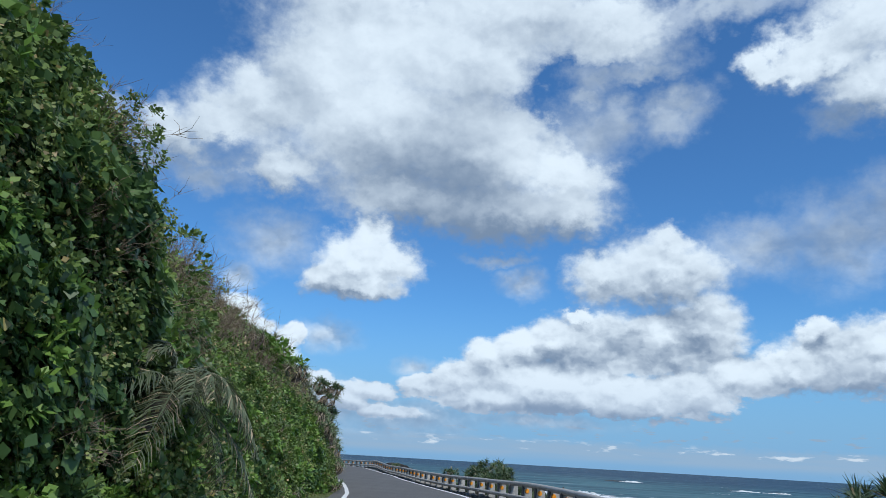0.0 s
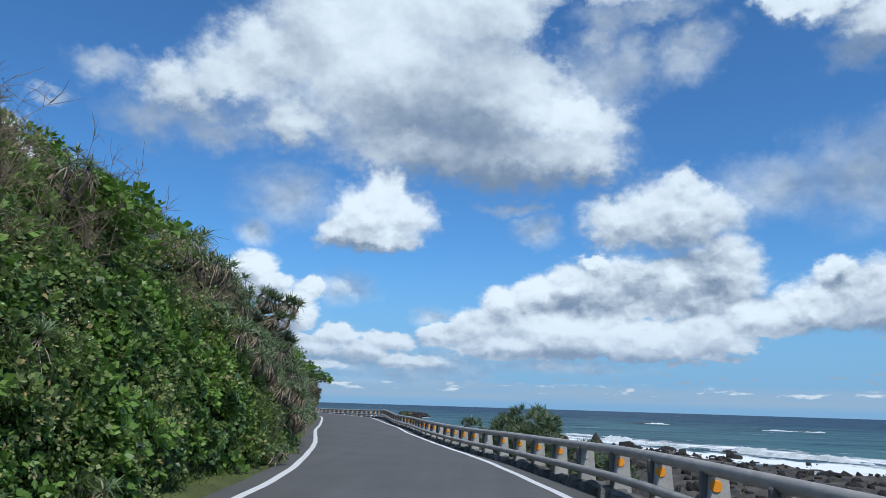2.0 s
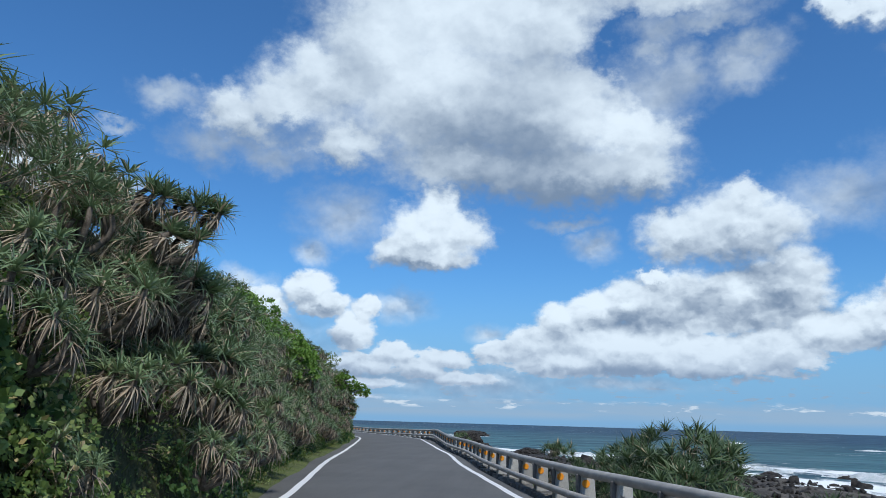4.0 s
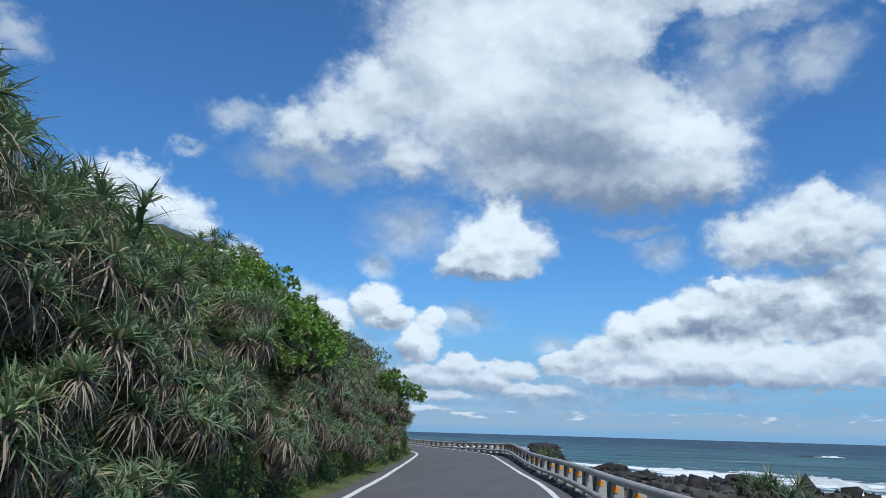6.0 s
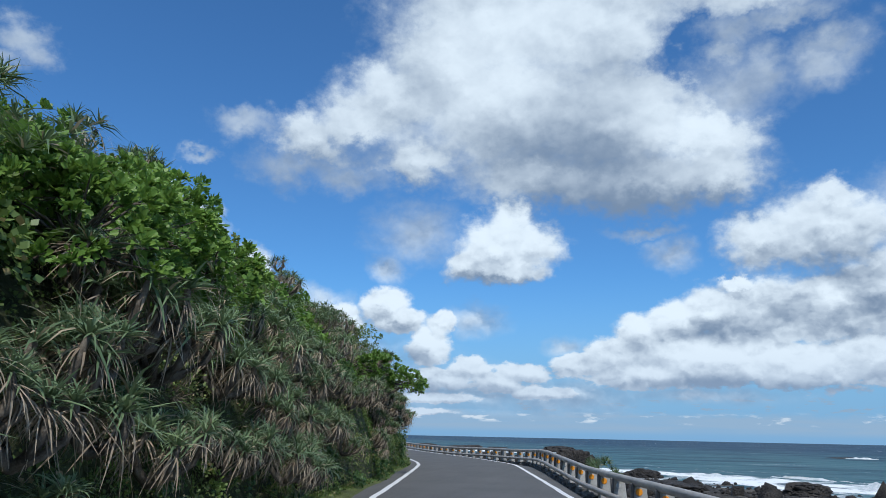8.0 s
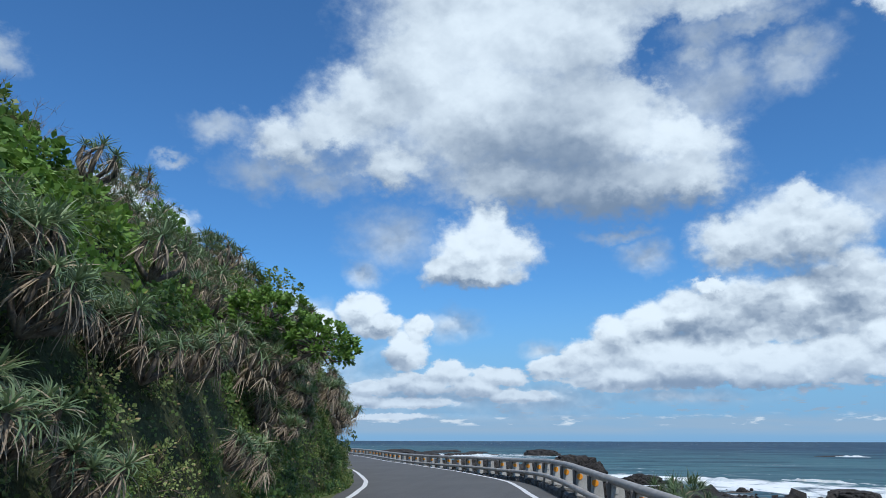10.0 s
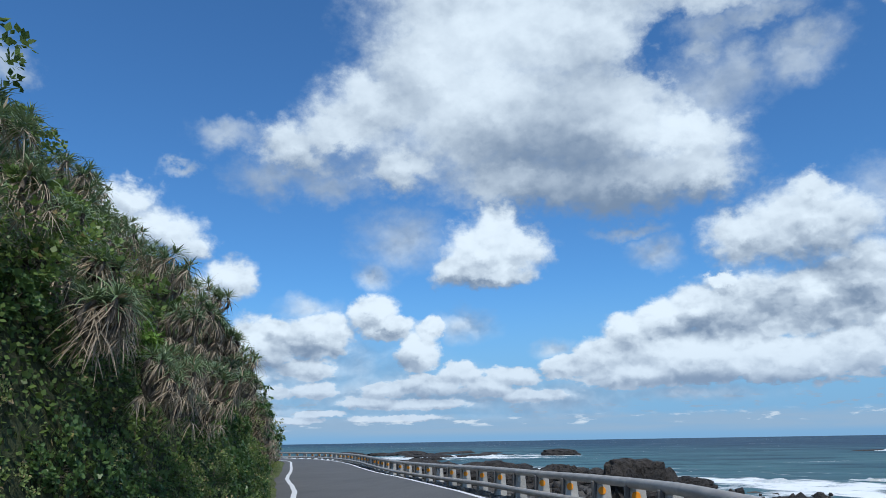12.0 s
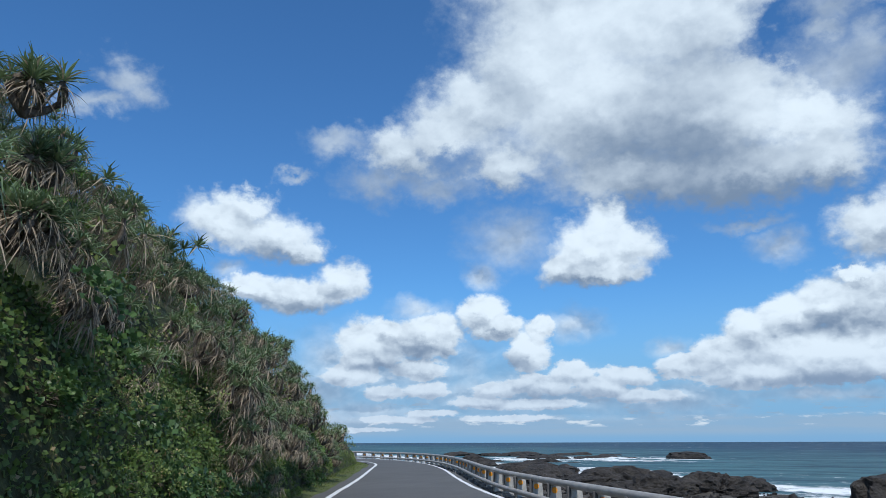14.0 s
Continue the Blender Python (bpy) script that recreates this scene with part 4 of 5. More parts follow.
def shrub_parts(seed, clumps=26, per=15, wide=0.75, tall=0.6, leaf=0.10, slim=0.42, plain=False):
    """Leafy bush: twigs that end in loose clusters of leaves, thicker outside, with gaps between."""
    rnd = np.random.default_rng(seed)
    tips = sphere_ways(clumps, rnd, -0.25) * rnd.uniform(0.55, 1.05, (clumps, 1)) * (wide, wide, tall)
    tips[:, 2] += tall * 0.35
    wood, base, way = [], [], []
    for tip in tips:
        mid = tip * 0.5 + rnd.normal(0, 0.05, 3)
        wood.append(tube(np.array([[0, 0, -0.25], mid, tip]), [0.016, 0.010, 0.004], 4))
        w = unit(sphere_ways(per, rnd, -0.5) + unit(tip) * 0.6)
        base.append(tip + w * rnd.uniform(0.0, 0.16, (per, 1)))
        way.append(w)
    base, way = np.vstack(base), np.vstack(way)
    n = len(base)
    way = unit(way + (0, 0, -0.15))
    face = unit(rnd.normal(0, 0.45, (n, 3)) + (0, 0, 1.0))
    length = leaf * rnd.uniform(0.65, 1.35, n)
    return (plain_leaves if plain else flat_leaves)(base, way, face, length, length * slim), joined(wood)


def twig_parts(seed, stems=16, tall=1.3):
    """Leafless bush: thin grey-brown stems that fork twice."""
    rnd = np.random.default_rng(seed)
    out = []
    for _ in range(stems):
        w = unit(np.array([rnd.normal(0, 0.45), rnd.normal(0, 0.45), 1.0]))
        ln = tall * rnd.uniform(0.5, 1.0)
        root = np.array([rnd.normal(0, 0.15), rnd.normal(0, 0.15), -0.2])
        bend = rnd.normal(0, 0.14, 3)
        main = [root, root + w * ln * 0.5 + bend, root + w * ln + bend * 1.6]
        out.append(tube(main, [0.011, 0.007, 0.003], 3))
        for _ in range(5):
            k = rnd.uniform(0.35, 0.95)
            p = np.array(main[1]) * (1 - k) + np.array(main[2]) * k if k > 0.5 else np.array(main[0]) * (1 - k) + np.array(main[1]) * k
            b = unit(w + rnd.normal(0, 0.6, 3))
            l2 = ln * rnd.uniform(0.2, 0.45)
            out.append(tube([p, p + b * l2 * 0.5 + rnd.normal(0, 0.03, 3), p + b * l2], [0.005, 0.004, 0.002], 3))
    return joined(out)


PANDANUS_SHAPE = ((6, 0.60, 0.80), (5, 0.66, 0.70), (7, 0.56, 0.90), (4, 0.68, 0.55), (6, 0.58, 0.80))
PANDANUS = [pandanus_parts(i, h, 46, ln, tl, 3, False) for i, (h, ln, tl) in enumerate(PANDANUS_SHAPE)]
PANDANUS_PLAIN = [pandanus_parts(10 + i, h, 30, ln, tl, 2, False) for i, (h, ln, tl) in enumerate(PANDANUS_SHAPE)]
SPIKY = [pandanus_parts(80 + i, 4 + i, 54, 0.5, 0.42, 3, False, (0.05, 0.42)) for i in range(3)]
SEASIDE = [pandanus_parts(90 + i, 3, 34, 0.62, 0.6, 2, False, (0.03, 0.35)) for i in range(4)]
SHRUB_SHAPE = {"mid": (32, 17, 0.8, 0.6, 0.088, 0.42), "bright": (30, 15, 0.85, 0.6, 0.13, 0.40), "olive": (32, 15, 0.75, 0.65, 0.07, 0.42), "broad": (24, 12, 0.7, 0.6, 0.125, 0.6)}
SHRUB = {k: [shrub_parts(20 + i, *v, k in ("mid", "olive")) for i in range(3)] for k, v in SHRUB_SHAPE.items()}
SHRUB_PLAIN = {k: [shrub_parts(30 + i, v[0] - 9, v[1] - 3, v[2], v[3], v[4] * 1.25, v[5], True) for i in range(3)] for k, v in SHRUB_SHAPE.items()}
SHRUB_MAT = {"mid": LEAF_MID, "bright": LEAF_BRIGHT, "olive": LEAF_OLIVE, "broad": LEAF_BROAD}
SHRUB_SAYS = {"mid": "dense dark green leafy shrub on the bank", "bright": "bright green shrub with large pointed leaves on the slope",
              "olive": "olive green small-leaved shrub on the bank", "broad": "shrub with big round dark green leaves"}
TWIGS = [twig_parts(60 + i) for i in range(3)]

# masters whose copies share their meshes
SCREW_MESH = [(quads_mesh("crown", *g, STRAP), quads_mesh("dead_leaves", *d, DEAD), quads_mesh("trunk", *w, BARK, True)) for g, d, w in PANDANUS + SPIKY]
SHRUB_MESH = {k: [(quads_mesh("foliage", *l, SHRUB_MAT[k]), quads_mesh("branch_work", *w, BARK)) for l, w in rows] for k, rows in SHRUB.items()}
TWIG_MESH = [quads_mesh("bare_bush", *t, TWIG) for t in TWIGS]


def plant_screw_pine(m, kind, label="screw pine with arching strap leaves and dead leaves below", group="screw pines on the bank"):
    ob = tagged(new("screw_pine"), label, "screw pine", group)
    ob.matrix_basis = m
    g, d, w = SCREW_MESH[kind]
    part("crown", g, ob)
    part("dead_leaves", d, ob, "hanging dry brown leaves")
    part("trunk", w, ob)
    return ob


def plant_shrub(m, kind, i, group="shrubs on the bank"):
    ob = tagged(new("shrub"), SHRUB_SAYS[kind], "shrub", group)
    ob.matrix_basis = m
    l, w = SHRUB_MESH[kind][i % len(SHRUB_MESH[kind])]
    part("foliage", l, ob)
    part("branch_work", w, ob)
    return ob


def spot(s, u, sink=0.0):
    """A place on the hillside: s metres along the white line, u inland of it; and the slope's outward normal."""
    k = np.arange(len(LEFT_LINE))
    x0, y0 = np.interp(s, k, LEFT_LINE[:, 0]), np.interp(s, k, LEFT_LINE[:, 1])
    nx, ny = np.interp(s, k, n_left[:, 0]), np.interp(s, k, n_left[:, 1])
    x, y = x0 + nx * u, y0 + ny * u
    z, z2 = float(hill_z(u, x, y)), float(hill_z(u + 0.3, x + nx * 0.3, y + ny * 0.3))
    steep = math.atan2(z2 - z, 0.3)
    out = np.array([-nx * math.sin(steep), -ny * math.sin(steep), math.cos(steep)])
    return np.array([x, y, z]) - out * sink, out


def stand(p, out, lean, size, spin, squash=1.0):
    """The pose of a plant at p that grows between straight up (lean 0) and square to the slope (lean 1)."""
    axis = Vector(unit(np.array([0, 0, 1.0]) * (1 - lean) + out * lean))
    turn = Vector((0, 0, 1)).rotation_difference(axis).to_matrix().to_4x4()
    return Matrix.Translation(p) @ turn @ pose(0, 0, 0, 0, 0, spin) @ Matrix.Diagonal((size, size, size * squash, 1))


def y_at(s):
    return float(np.interp(s, np.arange(len(LEFT_LINE)), LEFT_LINE[:, 1]))


def share_of_screw_pine(y, u):
    """How much of the cover is screw pine: little at the start, most of it round both bends."""
    low = np.interp(y, [0, 30, 34, 48, 58, 72, 78, 84, 95, 120, 128], [0.0, 0.02, 0.8, 0.95, 0.95, 0.95, 0.85, 0.8, 0.9, 0.85, 0.1])
    high = np.interp(y, [0, 30, 36, 47, 50, 53, 77, 80, 95, 120, 128], [0.0, 0.03, 0.85, 0.85, 0.5, 0.08, 0.1, 0.55, 0.85, 0.85, 0.0])
    t = np.clip((u - 2.3) / 1.2, 0, 1)
    return low * (1 - t) + high * t


# every place on the bank gets a plant; the ones next to the road are things of their own, the rest form the thicket
singles = {"pine": 0, "shrub": 0}


def clump_at(s, z):
    """Screw pines stand in mounds: how far this place lies from the middle of its mound (1 at the rim), and whether it is on the under side."""
    best, under = 9.0, 0.0
    for i in range(int(s // 2.3) - 1, int(s // 2.3) + 2):
        for j in range(int(z // 1.7) - 1, int(z // 1.7) + 2):
            a, b = math.sin(i * 12.9898 + j * 78.233) * 43758.5453, math.sin(i * 39.3468 + j * 11.135) * 24634.6345
            ds, dz = s - (i + 0.15 + 0.7 * (a % 1)) * 2.3, z - (j + 0.15 + 0.7 * (b % 1)) * 1.7
            d = math.hypot(ds / 1.25, dz / 1.0)
            if d < best:
                best, under = d, -dz
    return best, under


thicket = {k: [] for k in ("strap", "dead", "wood", "mid", "bright", "olive", "broad")}
sites = []
s = 32.0
while s < 205:
    y = y_at(s)
    gap = np.interp(y, [0, 10, 40, 100, 130, 170], [0.68, 0.68, 0.76, 0.76, 1.0, 1.6])
    u = float(foot_of(y)) + (0.12 if y < 36 else 0.24)
    while u < np.interp(y, [0, 20, 120, 150], [7.5, 8.0, 8.2, 6.0]):
        if y < 138 or rng.random() < 0.5:
            sites.append((s + rng.uniform(-0.5, 0.5) * gap, u + rng.uniform(-0.15, 0.2), y))
        u += (0.36 + 0.19 * max(0, u - foot_of(y))) * (1.0 if y < 125 else 1.3)
    s += gap
for s, u, y in sites:
    if rng.random() < 0.1:
        continue
    u_line, u = u, u - float(foot_of(y)) + 1.45
    bulge = rng.random() < 0.10 and not 70 < y < 86
    p, out = spot(s, u_line, 0.12)
    spin = rng.uniform(0, 360)
    pine = rng.random() < share_of_screw_pine(y, u)
    if 79 < y < 104 and u < (2.15 if y > 93 else 1.9):
        pine = False
    hollow = (52.3 < y < 57.5 and 2.1 < u < 2.45) or (55.5 < y < 58.0 and 2.3 < u < 2.8)
    if hollow:
        continue
    near_road = u < 2.9
    if pine:
        if y > 128:
            continue
        if rng.random() < 0.08:
            continue
        kind = int(rng.integers(5))
        rim, under = clump_at(s, p[2])
        if rim > (1.0 if y < 79 else 1.25) and rng.random() < 0.7:
            key = ("mid", "olive", "broad")[int(rng.integers(3))]
            for _ in range(2):
                q = p + rng.normal(0, 0.22, 3)
                thicket[key].append(moved(SHRUB_PLAIN[key][int(rng.integers(3))][0], stand(q, out, 0.7, rng.uniform(0.4, 0.65), rng.uniform(0, 360))))
            continue
        p = p + out * (0.5 if y < 79 else 0.72) * math.sqrt(max(0.0, 1 - (rim / 1.1) ** 2))
        size = rng.uniform(0.8, 1.15) * np.interp(u, [1.5, 2.2, 6], [0.62, 0.82, 0.95]) * (1.2 if bulge else 1.0) * np.interp(y, [34, 40, 66, 76, 82], [0.9, 1.08, 1.08, 0.9, 0.74])
        m = stand(p + out * 0.30 * size, out, rng.uniform(0.15, 0.5), size, spin)
        if near_road and 28 < y < 124 and singles["pine"] < 290:
            singles["pine"] += 1
            plant_screw_pine(m, kind)
        else:
            for key, pair in zip(("strap", "dead", "wood"), PANDANUS_PLAIN[kind]):
                if key == "strap" or (key == "dead" and under > -0.2) or (key == "wood" and rng.random() < 0.25):
                    thicket[key].append(moved(pair, m))
        if 76 < y < 112 and u < 2.8:
            lower = stand(p + out * 0.2 - np.array([0, 0, 0.35]), out, 0.2, size * 0.95, spin + 40)
            thicket["dead"].append(moved(PANDANUS_PLAIN[kind][1], lower))
    else:
        pick = rng.random()
        if y < 24:
            key = "olive" if pick < 0.3 else "broad" if pick < (0.6 if y < 15 else 0.36) and u < 3.2 else "mid"
        elif y < 33:
            key = "bright" if pick < 0.3 else "mid" if pick < 0.8 else "olive"
        elif 58 < y < 79 and u > 2.3:
            key = "bright" if pick < (0.9 if 3 < u < 6 else 0.4) else "mid"
        elif y > 124:
            key = "olive" if pick < 0.5 else "mid"
        else:
            key = "mid" if pick < 0.6 else "bright" if pick < 0.7 else "olive"
        size = rng.uniform(0.7, 1.15) * np.interp(u, [1.5, 2.5, 7], [0.6, 0.85, 1.1])
        if y > 124:
            size *= 0.6
        if 79 < y < 104 and u < 2.2:
            key, size, p = ("broad", "broad", "olive", "mid")[int(rng.integers(4))], size * 0.62, p + out * 0.05
        if bulge and u > 1.9:
            for _ in range(4):
                q = p + out * rng.uniform(0.25, 0.6) + rng.normal(0, 0.35, 3)
                thicket[key].append(moved(SHRUB_PLAIN[key][int(rng.integers(3))][0], stand(q, out, 0.7, size * rng.uniform(0.7, 1.0), rng.uniform(0, 360))))
        m = stand(p, out, rng.uniform(0.5, 0.95), size, spin)
        i = int(rng.integers(3))
        if near_road and 8 < y and singles["shrub"] < 290:
            singles["shrub"] += 1
            plant_shrub(m, key, i)
        else:
            l, w = SHRUB_PLAIN[key][i % 3]
            thicket[key].append(moved(l, m))
            if rng.random() < 0.12:
                thicket["wood"].append(moved(w, m))
# the steep first stretch is covered right down its face
for i in range(520):
    y = rng.uniform(3.5, 15)
    s = float(np.interp(y, LEFT_LINE[:, 1], np.arange(len(LEFT_LINE))))
    p, out = spot(s, float(foot_of(y)) + rng.choice([rng.uniform(0.02, 0.6), rng.uniform(0.05, 1.5)]), 0.0)
    key = ("mid", "olive", "broad", "bright")[int(rng.choice(4, p=[0.35, 0.2, 0.3, 0.15]))]
    thicket[key].append(moved(SHRUB_PLAIN[key][int(rng.integers(3))][0], stand(p + out * rng.uniform(-0.05, 0.25), out, 0.8, rng.uniform(0.5, 0.85), rng.uniform(0, 360))))
# undergrowth down to the verge
for i in range(620):
    y = rng.uniform(14, 34) if i < 340 else rng.uniform(34, 122)
    s = float(np.interp(y, LEFT_LINE[:, 1], np.arange(len(LEFT_LINE))))
    p, out = spot(s, float(foot_of(y)) + (rng.uniform(0.0, 1.3) if i < 340 else rng.uniform(-0.05, 0.35)), 0.0)
    key = ("mid", "olive", "bright", "broad")[int(rng.choice(4, p=[0.45, 0.2, 0.2, 0.15] if i < 340 else [0.25, 0.25, 0.0, 0.5]))]
    size = rng.uniform(0.5, 0.8) if i < 340 else rng.uniform(0.25, 0.5)
    thicket[key].append(moved(SHRUB_PLAIN[key][int(rng.integers(3))][0], stand(p + out * rng.uniform(-0.05, 0.15), out, 0.8, size, rng.uniform(0, 360))))
SAYS = {"strap": ("screw_pine_thicket", "dense thicket of screw pine leaves on the slope", STRAP), "dead": ("dead_leaf_thicket", "dry brown screw pine leaves hanging in the thicket", DEAD),
        "wood": ("thicket_stems", "grey bent stems inside the thicket", BARK), "mid": ("shrub_thicket", "dense dark green shrubs covering the slope", LEAF_MID),
        "bright": ("bright_thicket", "bright green leafy shrubs on the upper slope", LEAF_BRIGHT), "olive": ("olive_thicket", "olive green fine-leaved shrubs on the slope", LEAF_OLIVE),
        "broad": ("broadleaf_thicket", "round-leaved creepers and shrubs on the slope", LEAF_BROAD)}
for key, rows in thicket.items():
    if rows:
        nm, says, mat = SAYS[key]
        tagged(new(nm, quads_mesh(nm, *joined(rows), mat)), says, "thicket", kind="stuff")

# screw pines that lean out over the bank, against the sky
for x, y, z, size, kind, lean in ((-5.3, 37.0, 4.75, 0.85, 1, 0.5), (-5.5, 36.7, 4.3, 0.9, 0, 0.5), (-5.5, 37.5, 3.6, 0.85, 4, 0.6), (-5.9, 36.9, 4.9, 0.9, 2, 0.3), (-6.2, 44.0, 1.9, 0.6, 1, 0.1), (-9.0, 40.6, 6.1, 0.75, 2, 0.1),
                                  (-9.4, 42.6, 4.9, 0.7, 4, 0.1), (-8.9, 44.6, 4.2, 0.8, 2, 0.2), (-12.5, 79.4, 2.6, 0.6, 2, 0.4), (-12.8, 80.6, 2.2, 0.6, 0, 0.5), (-12.4, 78.6, 1.9, 0.55, 4, 0.5),
                                  (-13.5, 81.6, 3.9, 0.7, 2, 0.3), (-14.0, 83.2, 3.2, 0.7, 1, 0.4), (-16.7, 94.4, 3.9, 0.65, 2, 0.2),
                                  (-16.4, 92.8, 4.3, 0.65, 0, 0.2), (-16.7, 95.5, 3.0, 0.6, 1, 0.4), (-15.7, 88.6, 4.2, 0.65, 2, 0.3), (-15.5, 87.2, 4.0, 0.65, 4, 0.3), (-18.3, 97.6, 3.8, 0.7, 2, 0.2), (-18.3, 96.6, 4.4, 0.7, 0, 0.2), (-26.8, 113.5, 4.6, 0.9, 3, 0.1), (-19.0, 98.0, 5.6, 0.75, 1, 0.2), (-19.2, 98.4, 4.9, 0.75, 0, 0.3), (-14.3, 84.0, 5.2, 0.7, 2, 0.2)):
    k = np.argmin(np.hypot(LEFT_LINE[:, 0] - x, LEFT_LINE[:, 1] - y))
    face_out = unit(np.array([-n_left[k, 0], -n_left[k, 1], 0.35]))
    plant_screw_pine(stand(np.array([x, y, z]) + np.array([n_left[k, 0], n_left[k, 1], 0]) * 0.45 - (0, 0, 0.35 * size), face_out, lean, size, rng.uniform(0, 360)), 5 + kind % 3,
                     "screw pine leaning out of the bank with a shaggy head", "screw pines on the bank")

# bare bushes along the upper edge and among the shrubs
for i in range(84):
    s = rng.choice([rng.uniform(46, 74), rng.uniform(46, 74), rng.uniform(98, 122), rng.uniform(128, 160)])
    u = rng.uniform(2.2, 7.5)
    p, out = spot(s, u, 0.0)
    ob = tagged(new("bare_bush", TWIG_MESH[i % 3]), "leafless grey-brown bush with thin forked twigs", "bush", "bare bushes on the slope")
    ob.matrix_basis = stand(p + out * 0.35, out, rng.uniform(0.3, 0.8), rng.uniform(0.5, 0.95 if s < 80 else 0.6), rng.uniform(0, 360))

for i in range(46):
    p, out = spot(rng.uniform(56, 68), rng.uniform(3.0, 5.6), 0.0)
    ob = tagged(new("bare_bush", TWIG_MESH[i % 3]), "leafless grey-brown bush with thin forked twigs", "bush", "bare bushes on the slope")
    ob.matrix_basis = stand(p + out * 0.4, out, rng.uniform(0.2, 0.7), rng.uniform(0.7, 1.2), rng.uniform(0, 360))

# dry stems and big round leaves on the sheer face at the start
for i in range(26):
    y = rng.uniform(7.5, 13.5)
    p, out = spot(float(np.interp(y, LEFT_LINE[:, 1], np.arange(len(LEFT_LINE)))), float(foot_of(y)) + rng.uniform(0.05, 0.9), 0.0)
    if i < 14:
        ob = tagged(new("bare_bush", TWIG_MESH[i % 3]), "leafless grey-brown bush with thin forked twigs", "bush", "bare bushes on the slope")
        ob.matrix_basis = stand(p + out * 0.35, out, rng.uniform(0.6, 0.95), rng.uniform(0.6, 0.9), rng.uniform(0, 360))
    else:
        plant_shrub(stand(p + out * 0.2, out, 0.8, rng.uniform(1.0, 1.4), rng.uniform(0, 360), 0.6), "broad", i)

# date palm hanging over the foot of the bank
def frond_parts(seed, n=22, long=1.9):
    rnd = np.random.default_rng(seed)
    leaves, ribs = [], []
    for k in range(n):
        az, el = k * 2.4 + rnd.normal(0, 0.2), math.radians(rnd.uniform(-5, 75))
        t = np.linspace(0, 1, 9)
        w = np.array([math.cos(az) * math.cos(el), math.sin(az) * math.cos(el), math.sin(el)])
        rib = w * (long * t)[:, None] + np.array([0, 0, -1.0]) * (0.75 * long * t ** 2.1)[:, None]
        ribs.append(tube(rib, np.linspace(0.018, 0.004, 9), 4))
        m = 92
        tt = np.repeat(np.linspace(0.12, 1, m // 2), 2)
        at = np.stack([np.interp(tt, t, rib[:, i]) for i in range(3)], 1)
        run = unit(np.stack([np.interp(tt, t, np.gradient(rib[:, i])) for i in range(3)], 1))
        side = unit(np.cross(run, (0, 0, 1.0))) * np.where(np.arange(m) % 2, 1, -1)[:, None]
        way = unit(side * 0.8 + run * 0.75 + rnd.normal(0, 0.08, (m, 3)) + (0, 0, 0.15))
        leaves.append(strap_leaves(at, way, 0.36 * np.sin(np.pi * (0.12 + 0.8 * tt)) + 0.05, np.full(m, 0.0075), np.full(m, 0.5), rnd, 2))
    return joined(leaves), joined(ribs)


palm = tagged(new("date_palm"), "small date palm with drooping feathery grey-green fronds at the bank's foot", "palm")
palm.matrix_basis = pose(-4.0, 10.7, 2.25, 0, 20, 0)
fl, fr = frond_parts(5)
part("fronds", quads_mesh("fronds", *fl, FROND), palm)
part("ribs", quads_mesh("ribs", *fr, FROND), palm)
part("trunk", quads_mesh("trunk", *tube([[-0.5, 0, -1.2], [-0.2, 0, -0.6], [0, 0, 0]], [0.16, 0.15, 0.11], 9), BARK, True), palm)

# screw pines on the seaward side


def screw_pine_mound(x, y, base, top, rx, ry, count, size):
    """Several screw pines grown into one spiky mound."""
    green, dead = [], []
    ob = tagged(new("screw_pine_clump"), "dense mound of spiky blue-green screw pine beyond the guard rail", "screw pine", "screw pines by the sea")
    ob.matrix_basis = pose(x, y, base)
    count = int(count * 1.9)
    for i in range(count):
        w = sphere_ways(1, rng, 0.0)[0]
        at = np.array([w[0] * rx, w[1] * ry, (top - base - 0.62 * size) * max(0.05, w[2] ** 0.6)]) * rng.uniform(0.75, 1.0)
        m = stand(at, unit(np.array([w[0], w[1], 0.6])), 0.5, size * rng.uniform(0.75, 1.1), rng.uniform(0, 360))
        kinds = SEASIDE[int(rng.integers(4))]
        green.append(moved(kinds[0], m))
        if i % 9 == 0:
            dead.append(moved(kinds[1], m))
    part("crown", quads_mesh("crown", *joined(green), SEA_STRAP), ob)
    part("dead_leaves", quads_mesh("dead_leaves", *joined(dead), DEAD), ob, "hanging dry brown leaves")
    part("trunk", quads_mesh("trunk", *tube([[0, 0, -0.6], [0.1, 0, 0.2], [0, 0.1, (top - base) * 0.5]], [0.12, 0.10, 0.06], 8), BARK), ob)


screw_pine_mound(2.7, 43.2, -1.1, 1.75, 1.2, 2.2, 30, 0.8)
screw_pine_mound(2.3, 47.4, -1.2, 1.2, 1.0, 1.8, 20, 0.7)
screw_pine_mound(4.5, 39.8, -1.9, 0.7, 1.4, 1.5, 22, 0.7)
screw_pine_mound(1.6, 50.6, -1.3, 0.95, 0.9, 1.3, 12, 0.6)
screw_pine_mound(3.5, 46.0, -1.5, 1.35, 0.9, 2.2, 26, 0.75)
screw_pine_mound(7.2, 12.2, -1.6, 2.1, 1.1, 1.1, 14, 0.85)
screw_pine_mound(0.7, 53.7, -1.4, 1.25, 0.7, 0.8, 10, 0.65)
screw_pine_mound(-5.1, 80.8, -1.4, 0.95, 0.8, 1.9, 14, 0.6)
screw_pine_mound(-3.0, 72.0, -1.6, 0.3, 0.7, 0.9, 6, 0.55)
